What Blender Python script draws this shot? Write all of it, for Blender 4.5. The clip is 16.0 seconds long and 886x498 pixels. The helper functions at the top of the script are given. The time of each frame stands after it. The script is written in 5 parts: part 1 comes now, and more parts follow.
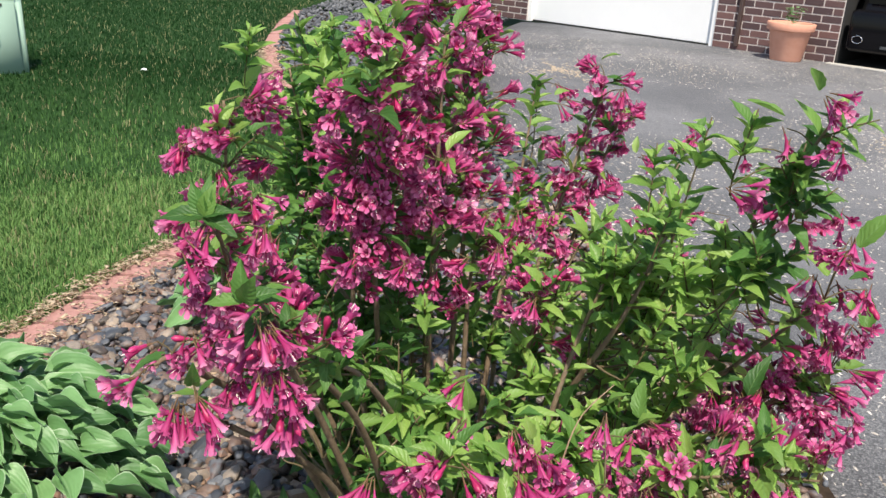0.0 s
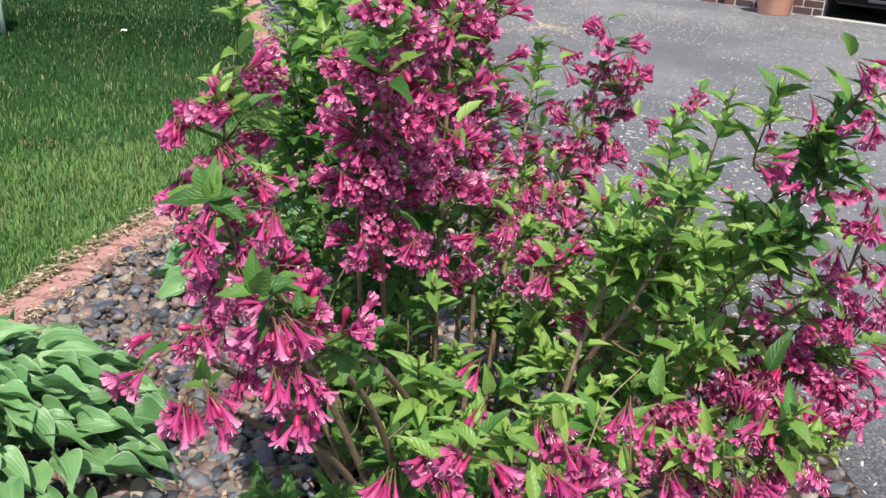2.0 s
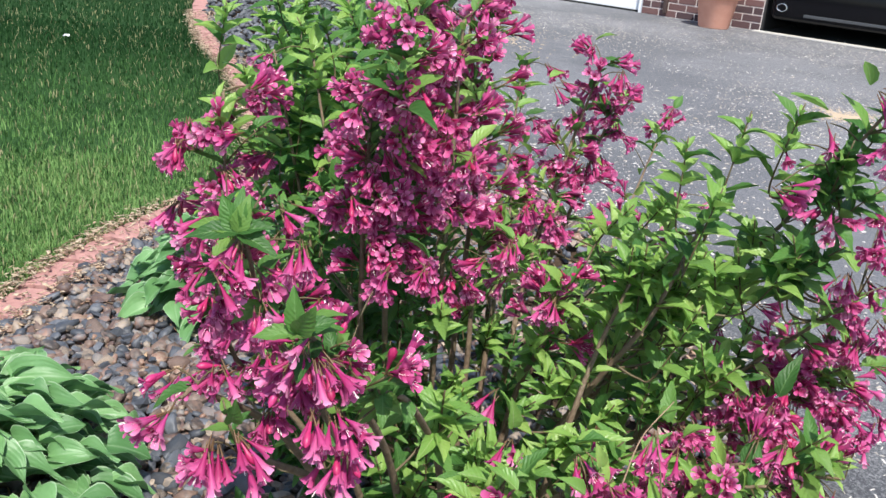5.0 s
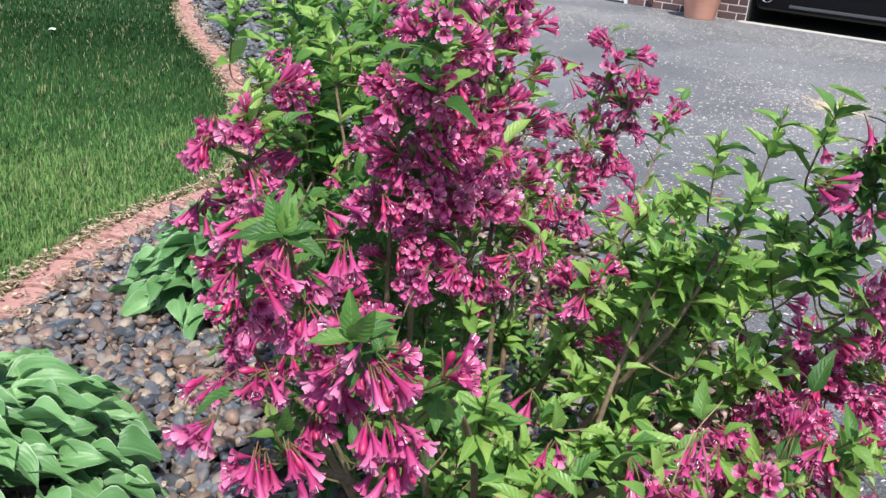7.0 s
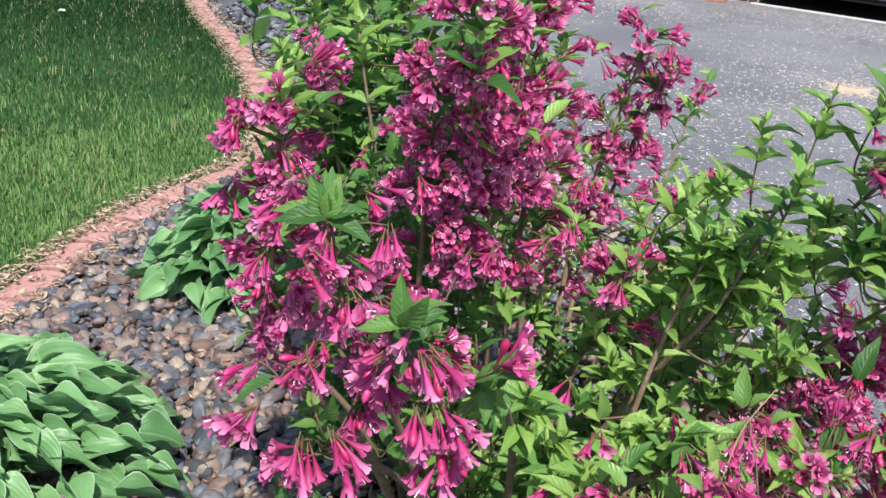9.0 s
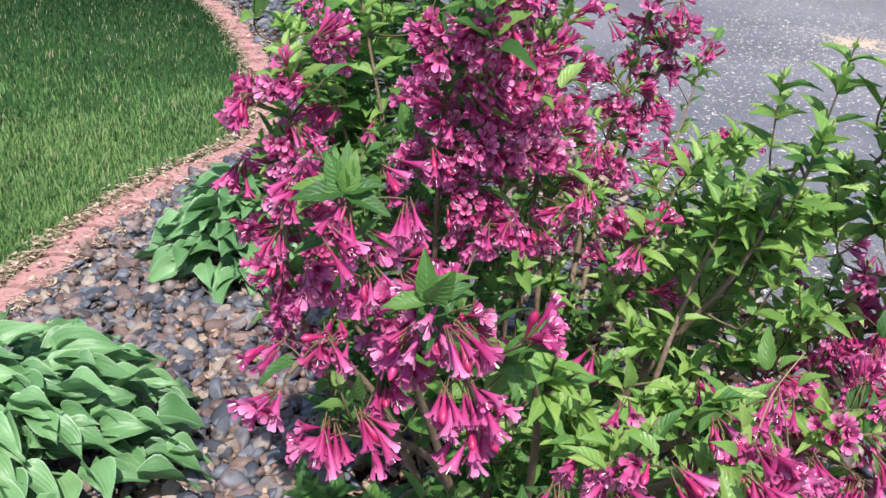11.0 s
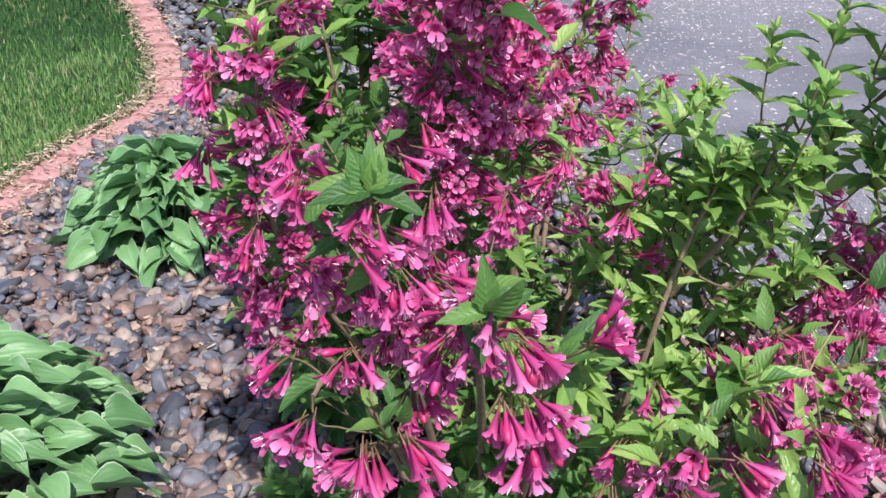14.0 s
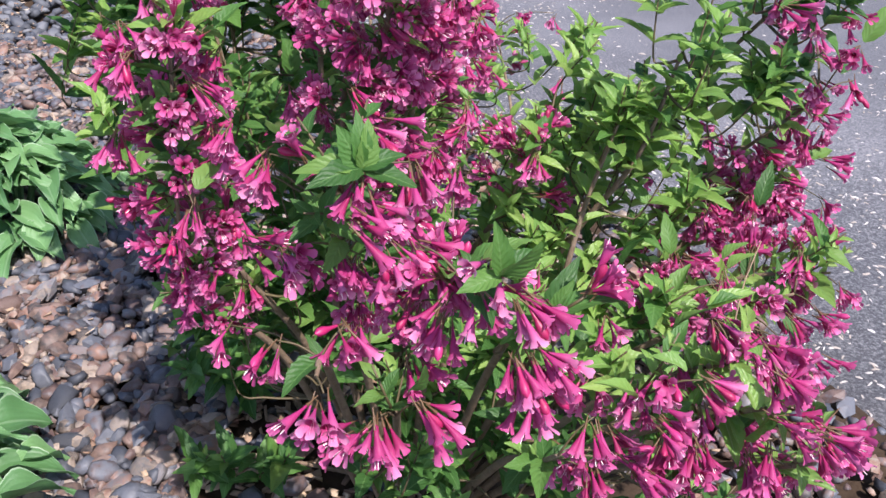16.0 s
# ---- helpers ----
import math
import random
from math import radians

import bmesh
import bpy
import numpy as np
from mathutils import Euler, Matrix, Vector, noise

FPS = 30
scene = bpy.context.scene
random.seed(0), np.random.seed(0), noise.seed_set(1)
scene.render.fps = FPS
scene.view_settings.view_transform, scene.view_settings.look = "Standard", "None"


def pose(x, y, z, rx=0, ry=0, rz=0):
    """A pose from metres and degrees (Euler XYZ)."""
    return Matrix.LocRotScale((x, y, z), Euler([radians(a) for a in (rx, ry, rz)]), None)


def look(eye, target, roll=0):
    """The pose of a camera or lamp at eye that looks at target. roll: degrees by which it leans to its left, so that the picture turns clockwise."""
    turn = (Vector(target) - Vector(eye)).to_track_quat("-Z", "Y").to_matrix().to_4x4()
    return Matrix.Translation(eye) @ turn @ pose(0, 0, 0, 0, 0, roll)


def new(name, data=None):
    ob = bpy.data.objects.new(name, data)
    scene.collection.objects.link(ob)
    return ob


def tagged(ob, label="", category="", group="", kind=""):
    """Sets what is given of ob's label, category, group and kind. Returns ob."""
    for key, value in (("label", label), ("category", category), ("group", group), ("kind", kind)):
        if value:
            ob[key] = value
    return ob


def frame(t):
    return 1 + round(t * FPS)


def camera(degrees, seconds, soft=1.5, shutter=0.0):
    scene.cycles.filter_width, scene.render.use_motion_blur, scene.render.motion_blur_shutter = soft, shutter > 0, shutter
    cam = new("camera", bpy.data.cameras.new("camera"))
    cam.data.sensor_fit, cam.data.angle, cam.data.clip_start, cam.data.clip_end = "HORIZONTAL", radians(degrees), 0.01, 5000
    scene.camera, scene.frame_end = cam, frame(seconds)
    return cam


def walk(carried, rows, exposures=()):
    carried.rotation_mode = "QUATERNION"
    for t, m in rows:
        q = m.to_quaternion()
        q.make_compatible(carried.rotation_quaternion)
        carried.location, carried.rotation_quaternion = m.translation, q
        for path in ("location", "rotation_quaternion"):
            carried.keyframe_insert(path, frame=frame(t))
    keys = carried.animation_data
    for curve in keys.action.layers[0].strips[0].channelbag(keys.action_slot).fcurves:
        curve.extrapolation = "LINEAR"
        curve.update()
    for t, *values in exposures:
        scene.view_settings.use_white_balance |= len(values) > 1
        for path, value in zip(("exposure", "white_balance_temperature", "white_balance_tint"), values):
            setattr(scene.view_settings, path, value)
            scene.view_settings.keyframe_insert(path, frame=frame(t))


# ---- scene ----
cam = camera(53.0, 16.0)
PATH = [
    (0, (0.081, 0.389, 1.003), (-0.016, 2.267, 0.323), 3.6),
    (0.5, (0.08, 0.39, 1.0), (0.0, 2.261, 0.298), 3.8),
    (1, (0.103, 0.401, 0.995), (-0.022, 2.257, 0.26), 4.8),
    (1.5, (0.095, 0.413, 1.006), (-0.021, 2.263, 0.255), 4.5),
    (2, (0.047, 0.433, 1.006), (-0.009, 2.28, 0.24), 3.3),
    (2.5, (0.034, 0.436, 1.008), (0.025, 2.28, 0.235), 3.1),
    (3, (0.021, 0.444, 1.01), (0.052, 2.295, 0.253), 3.7),
    (3.5, (0.015, 0.444, 1.012), (0.062, 2.301, 0.272), 4.1),
    (4, (-0.001, 0.448, 1.012), (0.055, 2.309, 0.28), 4.4),
    (4.2, (-0.009, 0.451, 1.012), (0.054, 2.31, 0.278), 4.4),
    (6.3, (-0.07, 0.479, 1.01), (0.026, 2.331, 0.26), 5.1),
    (6.5, (-0.075, 0.479, 1.01), (0.028, 2.33, 0.258), 4.9),
    (7, (-0.089, 0.485, 1.006), (0.029, 2.333, 0.25), 4.7),
    (7.5, (-0.101, 0.484, 1.007), (0.025, 2.33, 0.248), 5.1),
    (8, (-0.104, 0.496, 1.002), (0.018, 2.339, 0.237), 5.3),
    (8.5, (-0.112, 0.504, 0.998), (0.007, 2.345, 0.225), 5.5),
    (9, (-0.12, 0.51, 0.994), (-0.013, 2.344, 0.203), 4.7),
    (9.5, (-0.125, 0.505, 0.992), (-0.04, 2.33, 0.178), 3.4),
    (9.7, (-0.124, 0.502, 0.99), (-0.049, 2.323, 0.166), 3.0),
    (12, (-0.16, 0.55, 0.989), (-0.008, 2.34, 0.112), 2.0),
    (12.5, (-0.181, 0.559, 0.992), (0.019, 2.332, 0.09), 2.1),
    (13, (-0.195, 0.569, 0.996), (0.055, 2.327, 0.076), 2.1),
    (13.5, (-0.207, 0.579, 0.992), (0.085, 2.325, 0.063), 2.0),
    (14, (-0.221, 0.61, 0.988), (0.105, 2.339, 0.037), 2.1),
    (14.5, (-0.239, 0.618, 0.994), (0.169, 2.321, 0.027), 2.1),
    (15, (-0.286, 0.626, 1.003), (0.285, 2.266, 0.012), 2.5),
    (15.5, (-0.316, 0.636, 1.006), (0.331, 2.222, -0.027), 2.6),
    (16, (-0.33, 0.64, 1.007), (0.362, 2.192, -0.048), 2.7),
]
# the film's own drift of exposure and white balance
DRIFT = [(0, 0.36, 6950, 9), (4, 0.47, 6350, 9), (8, 0.48, 6350, 9), (9.7, 0.51, 6300, 12), (12, 0.51, 6100, 17), (16, 0.58, 6200, 20)]
walk(cam, [(t, look(eye, target, roll)) for t, eye, target, roll in PATH], DRIFT)

# ---- world and sun ----
world = bpy.data.worlds.new("world")
scene.world = world
world.use_nodes = True
wn = world.node_tree
sky = wn.nodes.new("ShaderNodeTexSky")
sky.sky_type, sky.sun_disc = "NISHITA", False
SUN_ELEV, SUN_AZ = 58.0, 172.0          # degrees; azimuth clockwise from +y
sky.sun_elevation, sky.sun_rotation = radians(SUN_ELEV), radians(SUN_AZ)
wn.links.new(sky.outputs[0], wn.nodes["Background"].inputs[0])
wn.nodes["Background"].inputs[1].default_value = 0.15
lamp = bpy.data.lights.new("sun", "SUN")
lamp.energy, lamp.angle, lamp.color = 4.8, radians(0.55), (1.0, 0.95, 0.87)
sun = new("sun", lamp)
ce, se = math.cos(radians(SUN_ELEV)), math.sin(radians(SUN_ELEV))
to_sun = Vector((math.sin(radians(SUN_AZ)) * ce, math.cos(radians(SUN_AZ)) * ce, se))
sun.matrix_world = look(to_sun * 30, (0, 0, 0))


# ---- materials ----
def mat(name):
    m = bpy.data.materials.new(name)
    m.use_nodes = True
    return m, m.node_tree, m.node_tree.nodes["Principled BSDF"]


def node(nt, kind, **values):
    n = nt.nodes.new(kind)
    for k, v in values.items():
        n.inputs[k].default_value = v
    return n


def ramp(nt, fac, stops):
    r = nt.nodes.new("ShaderNodeValToRGB")
    els = r.color_ramp.elements
    while len(els) < len(stops):
        els.new(0.5)
    for e, (p, c) in zip(els, stops):
        e.position, e.color = p, (*c, 1)
    nt.links.new(fac, r.inputs[0])
    return r.outputs[0]


def tex(nt, scale, detail=4.0, rough=0.6, space="Object"):
    co = nt.nodes.new("ShaderNodeTexCoord")
    n = node(nt, "ShaderNodeTexNoise", Scale=scale, Detail=detail, Roughness=rough)
    nt.links.new(co.outputs[space], n.inputs["Vector"])
    return n.outputs["Fac"]


def blend(nt, fac, a, b, mode="MIX"):
    n = nt.nodes.new("ShaderNodeMix")
    n.data_type, n.blend_type = "RGBA", mode
    for socket, v in ((n.inputs[0], fac), (n.inputs[6], a), (n.inputs[7], b)):
        if isinstance(v, (int, float)):
            socket.default_value = v
        elif isinstance(v, tuple):
            socket.default_value = (*v, 1)
        else:
            nt.links.new(v, socket)
    return n.outputs[2]


def calc(nt, op, a, b=0.0):
    n = nt.nodes.new("ShaderNodeMath")
    n.operation = op
    for socket, v in ((n.inputs[0], a), (n.inputs[1], b)):
        if isinstance(v, (int, float)):
            socket.default_value = v
        else:
            nt.links.new(v, socket)
    return n.outputs[0]


def attr(nt, name):
    n = nt.nodes.new("ShaderNodeAttribute")
    n.attribute_name = name
    return n.outputs["Fac"]


def chance(nt):
    """A number for each piece: its own tone, shifted by the object's random number."""
    o = nt.nodes.new("ShaderNodeObjectInfo")
    return calc(nt, "FRACT", calc(nt, "ADD", attr(nt, "tone"), o.outputs["Random"]))


def bump(nt, bsdf, height, strength=0.3, distance=0.01):
    b = node(nt, "ShaderNodeBump", Strength=strength, Distance=distance)
    nt.links.new(height, b.inputs["Height"])
    nt.links.new(b.outputs[0], bsdf.inputs["Normal"])


def thin(nt, bsdf, colour, amount):
    """Lets light through a leaf or a petal."""
    out = nt.nodes["Material Output"]
    tr = nt.nodes.new("ShaderNodeBsdfTranslucent")
    mx = nt.nodes.new("ShaderNodeMixShader")
    mx.inputs[0].default_value = amount
    nt.links.new(colour, tr.inputs[0])
    nt.links.new(bsdf.outputs[0], mx.inputs[1])
    nt.links.new(tr.outputs[0], mx.inputs[2])
    nt.links.new(mx.outputs[0], out.inputs[0])


def leaf_material(name, stops, vein, rough, through_light, bump_scale=220.0, parallel=False, gloss=0.42, own=True):
    m, nt, b = mat(name)
    c = ramp(nt, chance(nt) if own else attr(nt, "tone"), stops)
    n = tex(nt, 60.0, 3.0)
    c = blend(nt, calc(nt, "MULTIPLY", n, 0.35), c, tuple(0.6 * v for v in stops[0][1]))
    across = attr(nt, "across")
    rib = calc(nt, "LESS_THAN", across, 0.07)
    wave = calc(nt, "SINE", calc(nt, "ADD", calc(nt, "MULTIPLY", attr(nt, "along"), 44.0), calc(nt, "MULTIPLY", across, -14.0)))
    if parallel:
        wave = calc(nt, "SINE", calc(nt, "MULTIPLY", across, 26.0))
    veins = calc(nt, "MULTIPLY", calc(nt, "GREATER_THAN", wave, 0.88), 0.02 if parallel else 0.08)
    if parallel:
        veins = calc(nt, "MAXIMUM", veins, calc(nt, "MULTIPLY", calc(nt, "GREATER_THAN", across, 0.94), 0.6))
    c = blend(nt, calc(nt, "MAXIMUM", calc(nt, "MULTIPLY", rib, 0.2 if parallel else 0.45), veins), c, vein)
    nt.links.new(c, b.inputs["Base Color"])
    b.inputs["Roughness"].default_value = rough
    b.inputs["Specular IOR Level"].default_value = gloss
    bump(nt, b, calc(nt, "ADD", calc(nt, "MULTIPLY", wave, 0.25 if parallel else 0.3), tex(nt, bump_scale, 2.0)), 0.32, 0.002)
    thin(nt, b, c, through_light)
    return m


LEAF = leaf_material("weigela_leaf", [(0.0, (0.05, 0.135, 0.032)), (0.4, (0.09, 0.225, 0.05)), (0.8, (0.155, 0.315, 0.068)), (1.0, (0.22, 0.37, 0.085))],
                     (0.17, 0.32, 0.1), 0.46, 0.4, gloss=0.32)
LEAF_NEW = leaf_material("weigela_new_leaf", [(0.0, (0.2, 0.39, 0.085)), (0.6, (0.3, 0.5, 0.11)), (1.0, (0.4, 0.58, 0.15))], (0.4, 0.5, 0.24), 0.38, 0.45)
HOSTA = leaf_material("hosta_leaf", [(0.0, (0.088, 0.215, 0.075)), (0.5, (0.155, 0.325, 0.12)), (1.0, (0.235, 0.44, 0.175))], (0.4, 0.54, 0.35), 0.45, 0.25, 90.0, True, 0.45)


def petal_material():
    m, nt, b = mat("weigela_petal")
    along, t = attr(nt, "along"), chance(nt)
    deep = ramp(nt, t, [(0.0, (0.32, 0.012, 0.085)), (0.5, (0.42, 0.022, 0.155)), (1.0, (0.52, 0.05, 0.235))])
    lobe = ramp(nt, t, [(0.0, (0.66, 0.12, 0.34)), (0.6, (0.78, 0.23, 0.47)), (1.0, (0.9, 0.46, 0.65))])
    f = ramp(nt, along, [(0.0, (0, 0, 0)), (0.45, (0.1, 0.1, 0.1)), (0.72, (0.36, 0.36, 0.36)), (1.0, (0.85, 0.85, 0.85))])
    c = blend(nt, f, deep, lobe)
    n = tex(nt, 300.0, 2.0)
    c = blend(nt, calc(nt, "MULTIPLY", n, 0.3), c, deep)
    nt.links.new(c, b.inputs["Base Color"])
    b.inputs["Roughness"].default_value = 0.5
    b.inputs["Specular IOR Level"].default_value = 0.3
    bump(nt, b, n, 0.2, 0.001)
    thin(nt, b, c, 0.3)
    return m


def plain_material(name, stops, rough, scale=40.0, strength=0.3, detail=5.0, own=False, metal=0.0):
    """Colour from noise at two sizes, with relief; own: each piece takes its own tone."""
    m, nt, b = mat(name)
    n = tex(nt, scale, detail)
    if own:
        n0 = calc(nt, "ADD", calc(nt, "MULTIPLY", chance(nt), 0.75), calc(nt, "MULTIPLY", n, 0.25))
    else:
        n0 = calc(nt, "ADD", calc(nt, "MULTIPLY", tex(nt, scale / 9, 3.0), 0.5), calc(nt, "MULTIPLY", n, 0.5))
    c = ramp(nt, n0, stops)
    nt.links.new(c, b.inputs["Base Color"])
    b.inputs["Roughness"].default_value = rough
    b.inputs["Metallic"].default_value = metal
    b.inputs["Specular IOR Level"].default_value = 0.1 if rough > 0.9 else 0.5
    if strength:
        bump(nt, b, n, strength, 0.004)
    return m


PETAL = petal_material()
BUD = plain_material("weigela_bud", [(0.0, (0.26, 0.01, 0.05)), (0.6, (0.40, 0.018, 0.11)), (1.0, (0.5, 0.05, 0.2))], 0.45, 200, 0.1, own=True)
STAMEN = plain_material("stamen", [(0.0, (0.8, 0.62, 0.66)), (1.0, (0.9, 0.85, 0.78))], 0.6, 200, 0)
CALYX = plain_material("calyx", [(0.0, (0.15, 0.04, 0.03)), (1.0, (0.12, 0.1, 0.035))], 0.5, 90, 0)
BARK = plain_material("bark", [(0.2, (0.08, 0.05, 0.03)), (0.55, (0.2, 0.14, 0.09)), (0.8, (0.34, 0.27, 0.19))], 0.85, 120, 0.7)
TWIG = plain_material("green_twig", [(0.2, (0.075, 0.045, 0.025)), (0.8, (0.13, 0.11, 0.045))], 0.6, 120, 0.2)
DRY = plain_material("dry_litter", [(0.0, (0.12, 0.07, 0.045)), (0.35, (0.27, 0.17, 0.11)), (0.7, (0.44, 0.32, 0.21)), (1.0, (0.62, 0.52, 0.4))], 0.85, 150, 0.3, own=True)
PEBBLE = plain_material("river_pebble", [(0.0, (0.018, 0.019, 0.024)), (0.2, (0.060, 0.066, 0.080)), (0.34, (0.128, 0.136, 0.156)), (0.41, (0.096, 0.060, 0.052)), (0.49, (0.192, 0.128, 0.100)),
                                         (0.57, (0.048, 0.044, 0.044)), (0.66, (0.320, 0.248, 0.188)), (0.75, (0.152, 0.152, 0.160)), (0.83, (0.240, 0.132, 0.092)), (0.9, (0.368, 0.304, 0.240)), (1.0, (0.528, 0.496, 0.456))], 0.55, 70, 0.35, own=True)
GREY_STONE = plain_material("grey_stone", [(0.0, (0.035, 0.038, 0.045)), (0.5, (0.085, 0.09, 0.10)), (0.85, (0.17, 0.175, 0.185)), (1.0, (0.36, 0.35, 0.34))], 0.7, 70, 0.35, own=True)
SOIL = plain_material("soil", [(0.25, (0.025, 0.017, 0.012)), (0.6, (0.07, 0.048, 0.032)), (0.85, (0.14, 0.10, 0.07))], 0.95, 60, 0.9)
TURF = plain_material("turf", [(0.2, (0.014, 0.038, 0.012)), (0.6, (0.028, 0.068, 0.02)), (0.9, (0.055, 0.09, 0.033))], 0.95, 30, 0.8)
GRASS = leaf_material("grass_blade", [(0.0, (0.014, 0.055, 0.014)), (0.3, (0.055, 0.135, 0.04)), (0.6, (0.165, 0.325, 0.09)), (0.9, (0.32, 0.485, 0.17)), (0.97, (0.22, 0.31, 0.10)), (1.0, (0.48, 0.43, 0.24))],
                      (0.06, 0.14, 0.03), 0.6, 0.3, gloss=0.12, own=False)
PAVER = plain_material("paver_concrete", [(0.15, (0.2, 0.12, 0.105)), (0.35, (0.35, 0.185, 0.165)), (0.6, (0.45, 0.25, 0.225)), (0.9, (0.54, 0.38, 0.335))], 0.92, 70, 0.7, 8.0)
BRICK = plain_material("brick", [(0.0, (0.055, 0.035, 0.04)), (0.5, (0.105, 0.058, 0.058)), (1.0, (0.175, 0.09, 0.082))], 0.85, 60, 0.5, own=True)
MORTAR = plain_material("mortar", [(0.2, (0.55, 0.49, 0.46)), (0.8, (0.68, 0.61, 0.58))], 0.95, 90, 0.5)
WHITE = plain_material("white_paint", [(0.2, (0.77, 0.77, 0.78)), (0.8, (0.82, 0.82, 0.82))], 0.45, 8, 0.03)
TERRACOTTA = plain_material("terracotta", [(0.15, (0.58, 0.25, 0.17)), (0.5, (0.68, 0.33, 0.235)), (0.9, (0.74, 0.41, 0.31))], 0.8, 14, 0.15)
PALE_GREEN = plain_material("pale_green_plastic", [(0.2, (0.27, 0.40, 0.32)), (0.8, (0.32, 0.45, 0.37))], 0.5, 10, 0.05)
CAR_PAINT = plain_material("black_car_paint", [(0.0, (0.004, 0.004, 0.005)), (1.0, (0.007, 0.007, 0.009))], 0.12, 5, 0)
CAR_PAINT.node_tree.nodes["Principled BSDF"].inputs["Specular IOR Level"].default_value = 0.18
RUBBER = plain_material("black_rubber", [(0.0, (0.012, 0.012, 0.012)), (1.0, (0.03, 0.03, 0.03))], 0.8, 60, 0.2)
CHROME = plain_material("chrome", [(0.0, (0.7, 0.7, 0.72)), (1.0, (0.75, 0.75, 0.76))], 0.15, 5, 0, metal=1.0)
GREY_REFLECTION = plain_material("grey_reflection", [(0.0, (0.05, 0.052, 0.056)), (1.0, (0.08, 0.082, 0.088))], 0.35, 5, 0)
LENS_RED = plain_material("red_lamp_lens", [(0.0, (0.25, 0.01, 0.015)), (1.0, (0.3, 0.015, 0.02))], 0.15, 5, 0)
DARK_METAL = plain_material("brown_metal", [(0.2, (0.05, 0.03, 0.025)), (0.8, (0.08, 0.05, 0.045))], 0.5, 12, 0.05)
CONCRETE = plain_material("concrete", [(0.2, (0.42, 0.40, 0.37)), (0.8, (0.55, 0.53, 0.49))], 0.9, 40, 0.3)
# near-black base colour puts the garage's inner shade into its surfaces
INTERIOR = plain_material("interior_painted_shade", [(0.2, (0.02, 0.02, 0.022)), (0.8, (0.03, 0.03, 0.032))], 0.9, 10, 0.05)
SAND = plain_material("sand", [(0.2, (0.4, 0.31, 0.22)), (0.8, (0.54, 0.44, 0.33))], 0.95, 150, 0.5)
PAPER = plain_material("yellow_label", [(0.2, (0.6, 0.55, 0.2)), (0.8, (0.7, 0.66, 0.32))], 0.6, 30, 0)
INK = plain_material("dark_print", [(0.2, (0.04, 0.04, 0.04)), (0.8, (0.07, 0.07, 0.07))], 0.6, 30, 0)
FLAKE = plain_material("pale_litter", [(0.0, (0.28, 0.23, 0.18)), (0.5, (0.45, 0.41, 0.37)), (1.0, (0.66, 0.63, 0.6))], 0.85, 90, 0.1, own=True)


def asphalt_material():
    m, nt, b = mat("asphalt")
    fine, mid, wide = tex(nt, 170.0, 4.0, 0.7), tex(nt, 60.0, 4.0), tex(nt, 0.9, 4.0)
    c = ramp(nt, fine, [(0.36, (0.04, 0.041, 0.047)), (0.5, (0.128, 0.13, 0.142)), (0.64, (0.37, 0.368, 0.372))])
    c = blend(nt, ramp(nt, wide, [(0.38, (0, 0, 0)), (0.62, (0.5, 0.5, 0.5))]), c, (0.195, 0.196, 0.21))
    c = blend(nt, ramp(nt, tex(nt, 0.45, 5.0, 0.7), [(0.42, (0.6, 0.6, 0.6)), (0.56, (0, 0, 0))]), c, (0.085, 0.088, 0.10))
    c = blend(nt, ramp(nt, mid, [(0.62, (0, 0, 0)), (0.75, (0.5, 0.5, 0.5))]), c, (0.10, 0.10, 0.108))
    nt.links.new(c, b.inputs["Base Color"])
    b.inputs["Roughness"].default_value = 0.85
    bump(nt, b, fine, 0.6, 0.004)
    return m


ASPHALT = asphalt_material()


# ---- mesh helpers ----
def link(name, verts, faces, material, parent=None, label="", attrs=None, smooth=True):
    """One mesh object from arrays, with number attributes on its points."""
    me = bpy.data.meshes.new(name)
    me.from_pydata([tuple(v) for v in verts], [], [tuple(f) for f in faces])
    for m in material if isinstance(material, (list, tuple)) else [material]:
        me.materials.append(m)
    for key, values in (attrs or {}).items():
        me.attributes.new(key, "FLOAT", "POINT").data.foreach_set("value", np.asarray(values, dtype=np.float32))
    if smooth:
        me.polygons.foreach_set("use_smooth", [True] * len(me.polygons))
    ob = new(name, me)
    if parent is not None:
        ob.parent = parent
    if label:
        tagged(ob, label)
    return ob


def part(name, bm, material, parent=None, label="", smooth=False):
    me = bpy.data.meshes.new(name)
    bm.to_mesh(me)
    bm.free()
    me.materials.append(material)
    if smooth:
        me.polygons.foreach_set("use_smooth", [True] * len(me.polygons))
    ob = new(name, me)
    if parent is not None:
        ob.parent = parent
    if label:
        tagged(ob, label)
    return ob


def box_bm(x0, y0, z0, x1, y1, z1, bevel=0.0):
    bm = bmesh.new()
    bmesh.ops.create_cube(bm, size=1.0, matrix=Matrix.LocRotScale(((x0 + x1) / 2, (y0 + y1) / 2, (z0 + z1) / 2), None, (x1 - x0, y1 - y0, z1 - z0)))
    if bevel:
        bmesh.ops.bevel(bm, geom=bm.edges[:], offset=bevel, segments=2, affect="EDGES", profile=0.6)
    return bm


